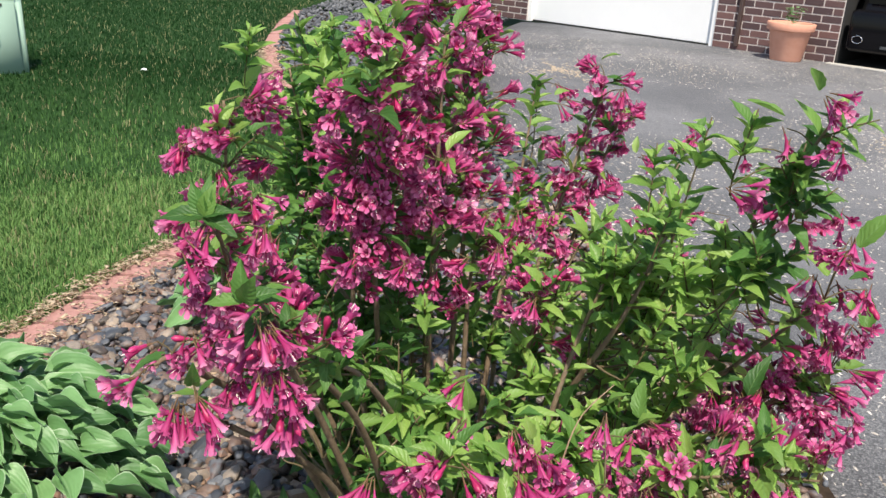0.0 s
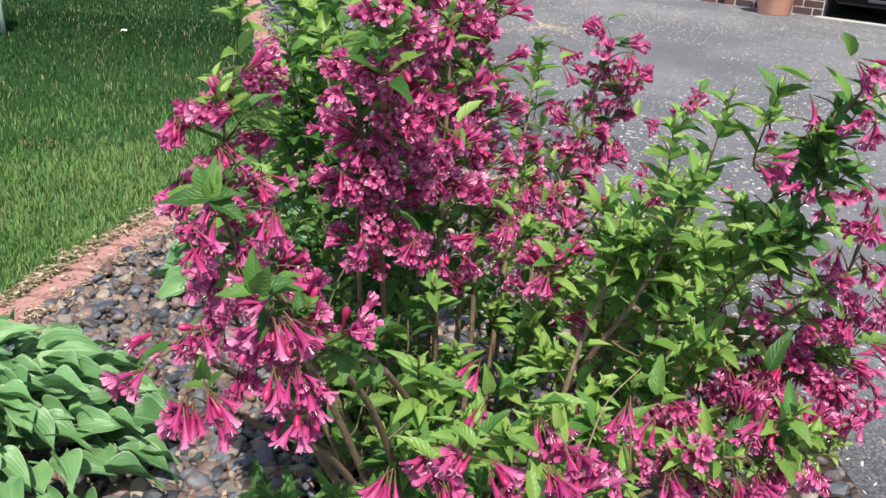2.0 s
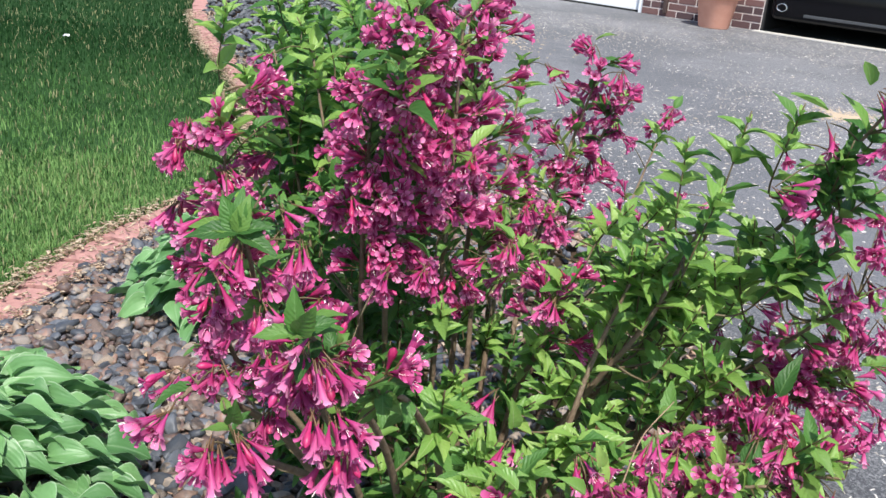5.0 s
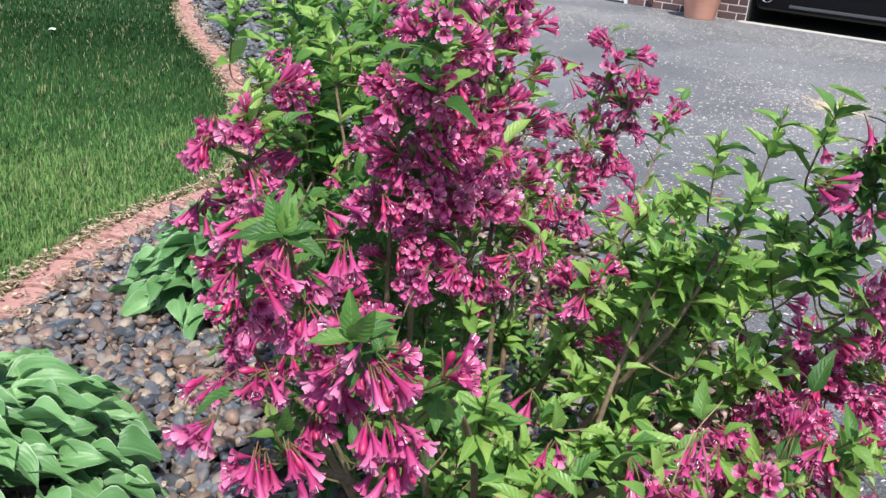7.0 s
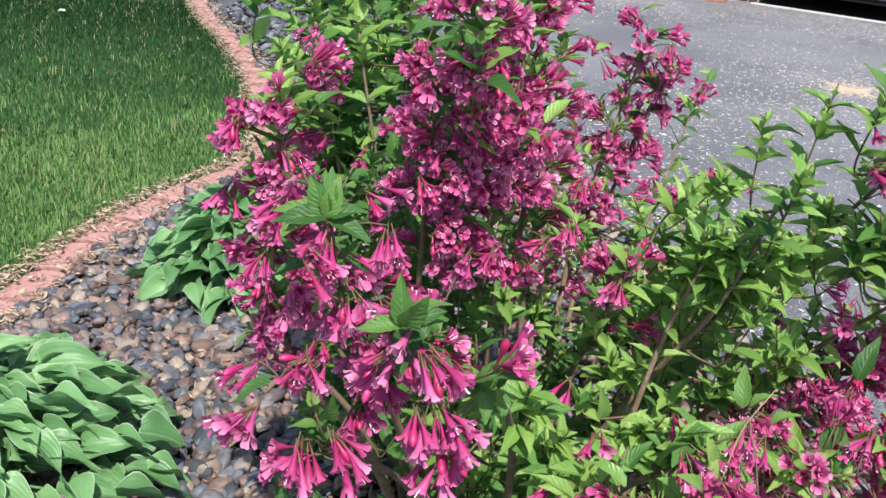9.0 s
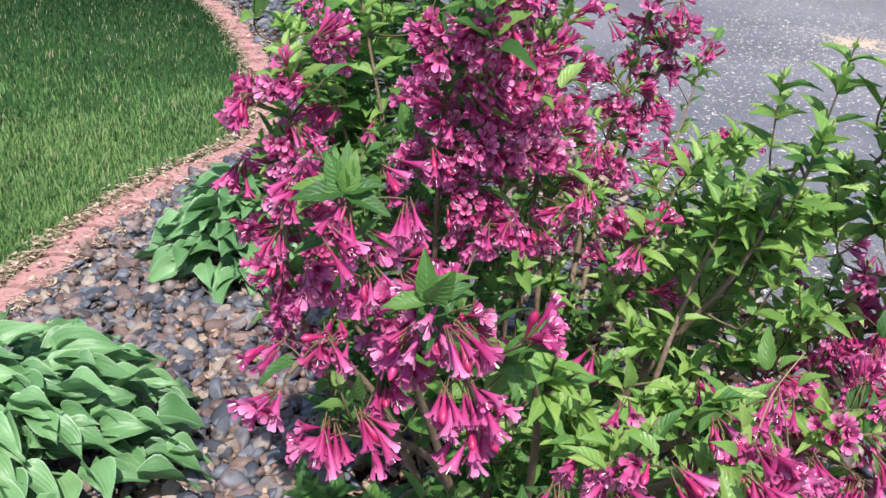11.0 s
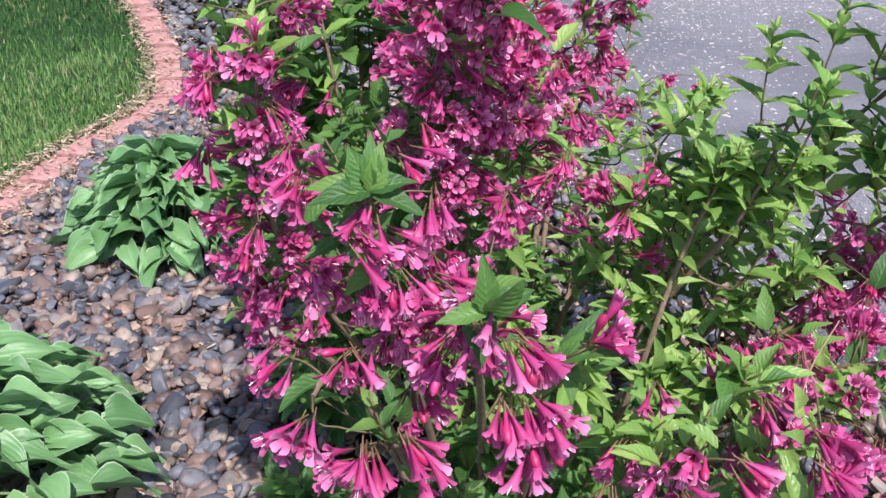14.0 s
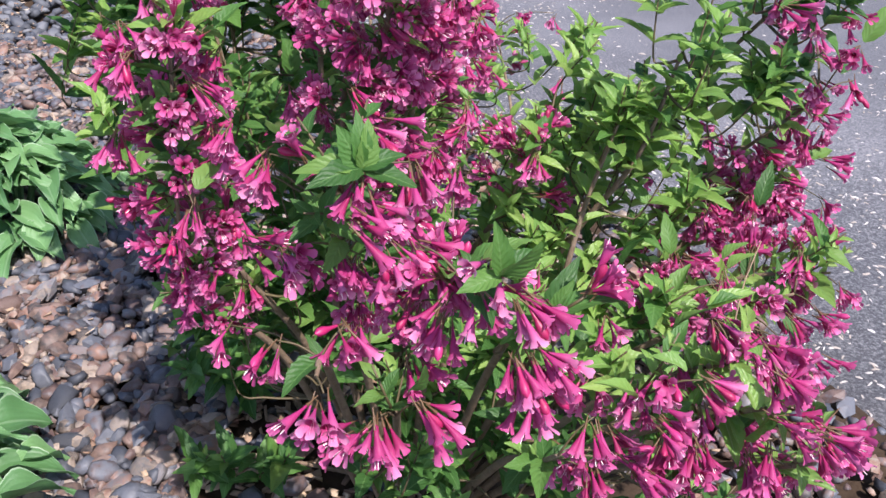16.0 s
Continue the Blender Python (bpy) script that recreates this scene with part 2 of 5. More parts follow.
class Pile:
    """Gathers copies of small templates into one mesh."""

    def __init__(self):
        self.v, self.f, self.a, self.mi, self.n = [], [], {}, [], 0

    def add(self, tmpl, m, tone=None):
        v = tmpl["v"] @ np.array(m.to_3x3()).T + np.array(m.translation)
        self.v.append(v)
        self.f += [tuple(i + self.n for i in f) for f in tmpl["f"]]
        self.mi += tmpl["mi"]
        for k, val in tmpl["a"].items():
            self.a.setdefault(k, []).append(np.full(len(v), tone) if k == "tone" and tone is not None else val)
        self.n += len(v)

    def build(self, name, mats, parent=None, label="", smooth=True):
        if not self.v:
            return None
        ob = link(name, np.concatenate(self.v), self.f, mats, parent, label, {k: np.concatenate(v) for k, v in self.a.items()}, smooth)
        ob.data.polygons.foreach_set("material_index", self.mi)
        return ob


def template(v, f, a, mi=None):
    v = np.array(v, dtype=float)
    return {"v": v, "f": [tuple(q) for q in f], "a": {k: np.array(x, dtype=float) for k, x in a.items()}, "mi": mi or [0] * len(f)}


def template_mesh(name, t, mats):
    me = bpy.data.meshes.new(name)
    me.from_pydata([tuple(v) for v in t["v"]], [], t["f"])
    for m in mats:
        me.materials.append(m)
    for k, x in t["a"].items():
        me.attributes.new(k, "FLOAT", "POINT").data.foreach_set("value", x.astype(np.float32))
    me.polygons.foreach_set("material_index", t["mi"])
    me.polygons.foreach_set("use_smooth", [True] * len(me.polygons))
    return me


def blade(rng, length, width, fold, curl, stations=8, serrate=0.0, wave=0.0, heart=False, stalk=0.0):
    """A leaf that grows along +y with its face up: folded along the rib, curled down towards the tip."""
    v, f, along, across = [], [], [], []
    cols = (-1, -0.6, 0, 0.6, 1)
    ph = rng.random() * 6
    for i in range(stations + 1):
        s = i / stations
        if heart:
            w = width * (max(0.0, math.sin(math.pi * (0.06 + 0.94 * s) ** 0.72)) ** (0.62 + 0.75 * s)) * (1 if s < 0.97 else 0.3)
        else:
            w = width * (math.sin(math.pi * (0.04 + 0.94 * s ** 0.78)) ** 0.9) * (1 - 0.22 * s ** 2)
        if i % 2:
            w *= 1 + serrate
        y = stalk + length * s
        z = -curl * length * s * s + 0.12 * length * s
        for c in cols:
            e = abs(c)
            v.append((c * w / 2, y - (0.05 * length * e if heart else 0), z + fold * e * w / 2 + wave * e * width * math.sin(ph + s * 9 + c * 2)))
            along.append(s)
            across.append(e)
    for i in range(stations):
        for j in range(4):
            a = i * 5 + j
            f.append((a, a + 1, a + 6, a + 5))
    if stalk:
        n = len(v)
        r = 0.025 * length
        for y in (0, stalk + 0.1 * length):
            for k in range(4):
                v.append((r * math.cos(k * math.pi / 2), y, r * math.sin(k * math.pi / 2) - 0.006))
                along.append(0.1)
                across.append(0.0)
        for k in range(4):
            f.append((n + k, n + (k + 1) % 4, n + 4 + (k + 1) % 4, n + 4 + k))
    return template(v, f, {"along": along, "across": across, "tone": [rng.random()] * len(v)})


def trumpet(rng, length, flare):
    """A five-lobed trumpet flower along +z, from its stalk to its lip, with stamens."""
    v, f, mi, al = [], [], [], []
    seg = 10
    prof = [(0.0, 0.0008), (0.2, 0.0011), (0.36, 0.0017), (0.52, 0.0027), (0.68, 0.0036), (0.8, 0.0042)]
    bend = rng.uniform(-0.12, 0.12)

    def put(x, y, z, a):
        v.append((x + bend * z * z / length, y, z))
        al.append(a)
        return len(v) - 1
    rows = []
    for s, r in prof:
        rows.append([put(r * math.cos(2 * math.pi * k / seg), r * math.sin(2 * math.pi * k / seg), s * length, s * 0.85) for k in range(seg)])
    for a, b in zip(rows, rows[1:]):
        for k in range(seg):
            f.append((a[k], a[(k + 1) % seg], b[(k + 1) % seg], b[k]))
            mi.append(0)
    top = rows[-1]
    for p in range(5):
        k0, k1, k2 = (2 * p) % seg, (2 * p + 1) % seg, (2 * p + 2) % seg
        ang = 2 * math.pi * (2 * p + 1) / seg
        out = flare * rng.uniform(0.8, 1.2)
        lo = rng.uniform(0.85, 1.15)
        reach = rng.uniform(0.5, 1.5)
        prev = (top[k0], top[k1], top[k2])
        for s, half, lift in ((0.30, 0.0029, 0.07), (0.68, 0.0036, 0.15), (1.0, 0.0021, 0.19)):
            r = 0.0042 + out * s * lo
            z = length * (0.8 + lift * reach) + rng.uniform(-0.0007, 0.0007)
            w = half * rng.uniform(0.9, 1.15)
            c, sn = math.cos(ang), math.sin(ang)
            row = (put(r * c * 0.94 + w * sn, r * sn * 0.94 - w * c, z + 0.0008, 0.7 + 0.3 * s), put(r * c, r * sn, z, 0.72 + 0.28 * s),
                   put(r * c * 0.94 - w * sn, r * sn * 0.94 + w * c, z + 0.0008, 0.7 + 0.3 * s))
            f.extend([(prev[0], prev[1], row[1], row[0]), (prev[1], prev[2], row[2], row[1])])
            mi.extend([0, 0])
            prev = row
    for k in range(4):
        a = rng.random() * 6.28
        r, tip = 0.0026, length * rng.uniform(0.9, 1.1)
        x, y = r * math.cos(a), r * math.sin(a)
        base = [put(x * 0.5 + 0.0003 * q, y * 0.5 + 0.0003 * (1 - q), length * 0.5, 0.9) for q in (0, 1)]
        ends = [put(x * 1.3 + 0.00045 * q, y * 1.3 + 0.00045 * (1 - q), tip, 1.0) for q in (1, 0)]
        f.append((base[0], base[1], ends[0], ends[1]))
        mi.append(1)
    n = len(v)
    for z, r in ((-0.009, 0.0006), (-0.001, 0.0009), (0.003, 0.0017)):
        for k in range(4):
            put(r * math.cos(k * 1.5708), r * math.sin(k * 1.5708), z, 0)
    for j in range(2):
        for k in range(4):
            a, b = n + j * 4 + k, n + j * 4 + (k + 1) % 4
            f.append((a, b, b + 4, a + 4))
            mi.append(2)
    return template(v, f, {"along": al, "tone": [rng.random()] * len(v)}, mi)


def bud(rng, length):
    v, f, mi = [], [], []
    prof = [(-0.3, 0.0006), (0, 0.0012), (0.35, 0.0018), (0.62, 0.0034), (0.85, 0.0032), (1.0, 0.0006)]
    for s, r in prof:
        for k in range(6):
            v.append((r * math.cos(k * 1.0472), r * math.sin(k * 1.0472), s * length))
    for j in range(len(prof) - 1):
        for k in range(6):
            a, b = j * 6 + k, j * 6 + (k + 1) % 6
            f.append((a, b, b + 6, a + 6))
            mi.append(2 if j == 0 else 3)
    return template(v, f, {"along": [0.3] * len(v), "tone": [rng.random()] * len(v)}, mi)


def spline(points, count):
    """A smooth line through the points."""
    p = [np.array(q, dtype=float) for q in points]
    p = [2 * p[0] - p[1]] + p + [2 * p[-1] - p[-2]]
    out = []
    spans = len(p) - 3
    for i in range(count + 1):
        u = i / count * spans
        k = min(int(u), spans - 1)
        t = u - k
        a, b, c, d = p[k:k + 4]
        out.append(0.5 * ((2 * b) + (-a + c) * t + (2 * a - 5 * b + 4 * c - d) * t * t + (-a + 3 * b - 3 * c + d) * t ** 3))
    return out


def tube(points, r0, r1, seg=6):
    v, f = [], []
    n = len(points)
    for i, p in enumerate(points):
        d = Vector(points[min(i + 1, n - 1)]) - Vector(points[max(i - 1, 0)])
        d.normalize()
        a = d.orthogonal().normalized()
        b = d.cross(a)
        r = r0 + (r1 - r0) * i / (n - 1)
        for k in range(seg):
            t = 2 * math.pi * k / seg
            v.append(Vector(p) + r * (math.cos(t) * a + math.sin(t) * b))
    for i in range(n - 1):
        for k in range(seg):
            a, b = i * seg + k, i * seg + (k + 1) % seg
            f.append((a, b, b + seg, a + seg))
    f.append(tuple(range(seg))[::-1])
    f.append(tuple((n - 1) * seg + k for k in range(seg)))
    return v, f


def aim(at, forward, up=(0, 0, 1), scale=1.0, axis="Y"):
    """A pose at a place whose y (or z) axis points forward."""
    fwd = Vector(forward).normalized()
    u = Vector(up)
    if abs(fwd.dot(u.normalized())) > 0.97:
        u = Vector((0.3, -1, 0.2))
    if axis == "Y":
        x = fwd.cross(u).normalized()
        z = x.cross(fwd)
        m = Matrix((x, fwd, z)).transposed()
    else:
        x = u.cross(fwd).normalized()
        y = fwd.cross(x)
        m = Matrix((x, y, fwd)).transposed()
    return Matrix.Translation(at) @ m.to_4x4() @ Matrix.Diagonal((scale, scale, scale, 1))


def smooth_step(a, b, x):
    t = min(1.0, max(0.0, (x - a) / (b - a)))
    return t * t * (3 - 2 * t)


# ---- the ground ----
EDGING = [(-1.9, -3.0), (-1.55, -1.2), (-1.30, 0.6), (-1.16, 1.5), (-1.06, 2.1), (-0.995, 2.4), (-0.95, 2.65), (-0.87, 2.95), (-0.77, 3.2), (-0.645, 3.43), (-0.615, 3.65), (-0.66, 3.98), (-0.78, 4.47),
          (-0.98, 5.05), (-1.30, 5.85), (-1.62, 6.95), (-1.9, 8.4), (-2.1, 10.0)]
DRIVE_EDGE = [(1.3, -3.0), (0.95, 0.0), (0.84, 1.5), (0.78, 2.4), (0.45, 3.8), (0.15, 5.2), (-0.06, 7.0), (-0.12, 9.2), (0.05, 11.0), (0.33, 12.35)]


def curve_at(points, y, xs=None):
    line = xs or points
    for (x0, y0), (x1, y1) in zip(line, line[1:]):
        if y0 <= y <= y1:
            return x0 + (x1 - x0) * (y - y0) / (y1 - y0)
    return line[0][0] if y < line[0][1] else line[-1][0]


EDGE_LINE = [(float(p[0]), float(p[1])) for p in spline([(x, y, 0) for x, y in EDGING], 150)]
DRIVE_LINE = [(float(p[0]), float(p[1])) for p in spline([(x, y, 0) for x, y in DRIVE_EDGE], 90)]


def edge_x(y):
    return curve_at(EDGE_LINE, y)


def drive_x(y):
    return curve_at(DRIVE_LINE, y)


def height(x, y):
    """The lie of the land: the lawn rises a little away from the bed."""
    return 0.09 * smooth_step(3.3, 5.4, y) * smooth_step(0.2, -0.5, x)


def strip(name, left, right, z_of, ys, cols, material, label, category, thickness=0.1):
    v, f = [], []
    for y in ys:
        a, b = left(y), right(y)
        for j in range(cols + 1):
            x = a + (b - a) * j / cols
            v.append((x, y, z_of(x, y)))
    n = len(ys)
    for i in range(n - 1):
        for j in range(cols):
            a = i * (cols + 1) + j
            f.append((a, a + 1, a + cols + 2, a + cols + 1))
    base = len(v)
    rim = [j for j in range(cols + 1)] + [i * (cols + 1) + cols for i in range(1, n)] + [(n - 1) * (cols + 1) + j for j in range(cols - 1, -1, -1)] + [i * (cols + 1) for i in range(n - 2, 0, -1)]
    for i in rim:
        v.append((v[i][0], v[i][1], v[i][2] - thickness))
    for k in range(len(rim)):
        a, b = k, (k + 1) % len(rim)
        f.append((rim[b], rim[a], base + a, base + b))
    ob = link(name, v, f, material)
    return tagged(ob, label, category, kind="structure")


ys_near = [-3 + 0.12 * i for i in range(110)]
g = bmesh.new()
bmesh.ops.create_grid(g, x_segments=8, y_segments=8, size=600)
bmesh.ops.translate(g, verts=g.verts[:], vec=(0, 0, -0.2))
tagged(part("ground", g, TURF), "wide green ground under and beyond the garden", "ground", kind="structure")
strip("lawn", lambda y: -22.0, lambda y: edge_x(y) - 0.05, lambda x, y: height(x, y) - 0.012, ys_near + [10.5 + 1.5 * i for i in range(24)], 60, TURF, "mown green lawn beside a brick-edged bed", "lawn")
strip("bed_soil", lambda y: edge_x(y) - 0.05, lambda y: drive_x(y) - 0.0, lambda x, y: height(x, y) - 0.03 + 0.008 * noise.noise((x * 9, y * 9, 0)), ys_near, 24, SOIL,
      "dark mulched soil of the planting bed", "soil")


def drive_z(x, y):
    return -0.05 - 0.035 * smooth_step(2.0, 10.0, y)


strip("driveway", drive_x, lambda y: 16.0, drive_z, [-3 + 0.25 * i for i in range(62)], 12, ASPHALT, "worn grey asphalt driveway strewn with pale litter", "driveway", 0.12)


# ---- stones of the bed ----
def stone_template(rng, sub=2):
    bm = bmesh.new()
    bmesh.ops.create_icosphere(bm, subdivisions=sub, radius=1.0)
    o = Vector((rng.uniform(-50, 50), rng.uniform(-50, 50), 0))
    cuts = [(Vector((rng.gauss(0, 1), rng.gauss(0, 1), rng.gauss(0, 1))).normalized(), rng.uniform(0.4, 0.8)) for _ in range(8)]
    for v in bm.verts:
        k = 1 + 0.28 * noise.noise(v.co * 0.9 + o) + 0.10 * noise.noise(v.co * 2.1 + o)
        v.co *= k
        for c_n, c_d in cuts:
            over = v.co.dot(c_n) - c_d
            if over > 0:
                v.co -= c_n * over * 0.98
        v.co = Vector((math.copysign(abs(v.co.x) ** 0.85, v.co.x), math.copysign(abs(v.co.y) ** 0.85, v.co.y), math.copysign(abs(v.co.z) ** 0.8, v.co.z)))
    bm.verts.index_update()
    t = template([v.co[:] for v in bm.verts], [[v.index for v in f.verts] for f in bm.faces], {"tone": [0.0] * len(bm.verts)})
    bm.free()
    return t


rs = random.Random(5)
stones = [stone_template(rs) for _ in range(14)]
coarse = [stone_template(rs, 1) for _ in range(16)]


def stone_pose(rng, x, y, z, size):
    e = Matrix.Diagonal((size * rng.uniform(0.9, 1.7), size * rng.uniform(0.7, 1.1), size * rng.uniform(0.45, 0.8), 1))
    return pose(x, y, z, rng.uniform(-32, 32), rng.uniform(-32, 32), rng.uniform(0, 360)) @ e


def in_bed(x, y, gap=0.05):
    return edge_x(y) + gap < x < drive_x(y) - 0.03


pebble_bed = tagged(new("pebble_bed"), "bed of mixed grey, tan and rust river pebbles", "pebbles", kind="structure")
meshes = [template_mesh("pebble", t, [PEBBLE]) for t in stones]
rest, far, broken = Pile(), Pile(), Pile()
singles = 0
for i in range(25000):
    if i < 17000:
        x, y = rs.uniform(-1.15, 0.25), rs.uniform(1.35, 3.75)
    else:
        x, y = rs.uniform(-1.2, 0.85), rs.uniform(0.7, 3.75)
    if not in_bed(x, y):
        continue
    shade = math.hypot((x - 0.07) / 0.38, (y - 1.48) / 0.38)      # bare mulch round the shrub's foot
    if shade < 1 and rs.random() < 0.94:
        continue
    s = rs.choice((0.009, 0.011, 0.013, 0.015, 0.0175, 0.021, 0.025))
    near = -0.9 < x < -0.12 and 1.5 < y < 2.45
    m = stone_pose(rs, x, y, height(x, y) - 0.021 + rs.uniform(0.0, 0.033), s)
    if singles < 290 and near and s > 0.013 and rs.random() < 0.25:
        ob = new("pebble", meshes[i % len(meshes)])
        ob.parent, ob.matrix_basis = pebble_bed, m
        singles += 1
    else:
        (broken if i % 5 < 2 else rest).add(stones[i % len(stones)] if near and i < 9000 else coarse[i % len(coarse)], m, rs.random())
for i in range(4300):
    y = rs.uniform(-3.0, 0.75)
    x = rs.uniform(edge_x(y) + 0.05, drive_x(y) - 0.03)
    rest.add(coarse[i % len(coarse)], stone_pose(rs, x, y, -0.015 + rs.uniform(0, 0.02), rs.uniform(0.012, 0.026)), rs.random())
for i in range(5200):
    y = rs.uniform(3.7, 11.5)
    x = rs.uniform(edge_x(y) + 0.05, drive_x(y))
    far.add(coarse[i % len(coarse)], stone_pose(rs, x, y, height(x, y) - 0.012 + rs.uniform(0, 0.02), rs.uniform(0.016, 0.034)), rs.random())
tagged(broken.build("broken_stones", [PEBBLE], pebble_bed, smooth=False), "angular broken stones among the pebbles", kind="stuff")
tagged(rest.build("loose_pebbles", [PEBBLE], pebble_bed), "river pebbles, grey, tan and rust", kind="stuff")
tagged(far.build("grey_gravel", [GREY_STONE], pebble_bed), "dark grey gravel further along the bed", kind="stuff")


# ---- dry litter: chips, straw, petals ----
def chip(rng, l, w):
    v = [(-w, -l, 0), (w * 0.7, -l * 0.8, 0.1 * l), (w, l * 0.7, 0), (-w * 0.4, l, 0.12 * l), (0, 0, 0.12 * l)]
    v += [(x, y, z - 0.0012) for x, y, z in v]
    f = [(0, 1, 4), (1, 2, 4), (2, 3, 4), (3, 0, 4), (6, 5, 9), (7, 6, 9), (8, 7, 9), (5, 8, 9), (0, 5, 6, 1), (1, 6, 7, 2), (2, 7, 8, 3), (3, 8, 5, 0)]
    return template(v, f, {"tone": [rng.random()] * 10})


chips = [chip(rs, rs.uniform(0.005, 0.013), rs.uniform(0.0018, 0.0055)) for _ in range(14)]
straws = [chip(rs, rs.uniform(0.005, 0.014), rs.uniform(0.0003, 0.0007)) for _ in range(8)]
litter = Pile()
for i in range(1700):
    x, y = rs.uniform(-1.15, 0.7), rs.uniform(0.9, 5.0)
    if in_bed(x, y, 0.03):
        near_foot = math.hypot((x - 0.07) / 0.38, (y - 1.48) / 0.38) < 1
        litter.add(rs.choice(chips), pose(x, y, height(x, y) + (0.0 if near_foot else rs.uniform(0.008, 0.024)), rs.uniform(-35, 35), rs.uniform(-35, 35), rs.uniform(0, 360)), rs.random())
for i in range(420):
    x, y = rs.uniform(-0.3, 0.1), rs.uniform(1.35, 1.8)
    litter.add(rs.choice(chips), pose(x, y, height(x, y) - 0.015 + rs.uniform(0.0, 0.012), rs.uniform(-25, 25), rs.uniform(-25, 25), rs.uniform(0, 360)) @ Matrix.Diagonal((1.5, 1.5, 1.5, 1)), rs.random())
for i in range(7500):
    y = 1.5 + 5.5 * rs.random() ** 1.4
    x = edge_x(y) + rs.choice((rs.gauss(-0.06, 0.014), rs.gauss(0.075, 0.022), rs.gauss(-0.068, 0.018), rs.gauss(0, 0.05)))
    t = rs.choice(straws if rs.random() < 0.82 else chips)
    litter.add(t, pose(x, y, height(x, y) + rs.uniform(0.004, 0.02), rs.uniform(-25, 25), rs.uniform(-25, 25), rs.uniform(0, 360)), rs.uniform(0.74, 1.0))
tagged(litter.build("dry_litter", [DRY]), "dry tan wood chips and straw on the bed", "litter", kind="stuff")
flakes = Pile()
flake_kinds = []
for _ in range(10):
    l, w = rs.uniform(0.004, 0.011), rs.uniform(0.0011, 0.0032)
    fv = [(-w, -l, 0), (w * rs.uniform(0.4, 1.2), -l * 0.7, 0), (w, l * 0.8, 0), (-w * 0.5, l, 0), (rs.uniform(-0.3, 0.3) * w, 0, 0.0035)]
    flake_kinds.append(template(fv, [(0, 1, 4), (1, 2, 4), (2, 3, 4), (3, 0, 4)], {"tone": [0.5] * 5}))
for i in range(48000):
    y = 1.4 + 9.5 * rs.random() ** 1.2
    x = drive_x(y) + 4.6 * rs.random()
    drift = 0.9 * noise.noise((x * 0.6, y * 0.5, 3)) + 0.35 * noise.noise((x * 2.5, y * 2.0, 7)) + 0.3 * math.exp(-((x - drive_x(y)) / 0.7) ** 2)
    if rs.random() < 0.37 + drift:
        k = rs.uniform(0.45, 1.2) * (1.0 if rs.random() < 0.93 else 1.7)
        flakes.add(rs.choice(flake_kinds), pose(x, y, drive_z(x, y) + 0.001, 0, 0, rs.uniform(0, 360)) @ Matrix.Diagonal((k, k, k, 1)), rs.random())
tagged(flakes.build("driveway_litter", [FLAKE]), "pale fallen petals and seed husks on the asphalt", "litter", kind="stuff")
grains = Pile()
for i in range(420):
    a, q = rs.uniform(0, 6.283), abs(rs.gauss(0, 0.6))
    x, y = 0.62 + 0.5 * q * math.cos(a) + 0.1 * math.sin(3 * a), 8.0 + 0.9 * q * math.sin(a)
    if x > drive_x(y) + 0.02:
        k = rs.uniform(0.7, 1.9)
        grains.add(rs.choice(flake_kinds), pose(x, y, drive_z(x, y) + rs.uniform(0, 0.003), 0, 0, rs.uniform(0, 360)) @ Matrix.Diagonal((k, k, k, 1)), rs.random())
for i in range(1500):
    a, r = rs.uniform(0, 6.283), abs(rs.gauss(0, 0.55))
    x, y = 2.57 + 0.17 * r * math.cos(a) + 0.05 * math.sin(3 * a), 5.75 + 0.24 * r * math.sin(a)
    k = rs.uniform(0.5, 1.5)
    grains.add(rs.choice(flake_kinds), pose(x, y, drive_z(x, y) + rs.uniform(0, 0.003), 0, 0, rs.uniform(0, 360)) @ Matrix.Diagonal((k, k, k, 1)), rs.random())
tagged(grains.build("sand_patch", [SAND]), "thin patches of tan sand on the asphalt", "sand", kind="stuff")

# ---- the lawn's grass ----
rg = random.Random(11)


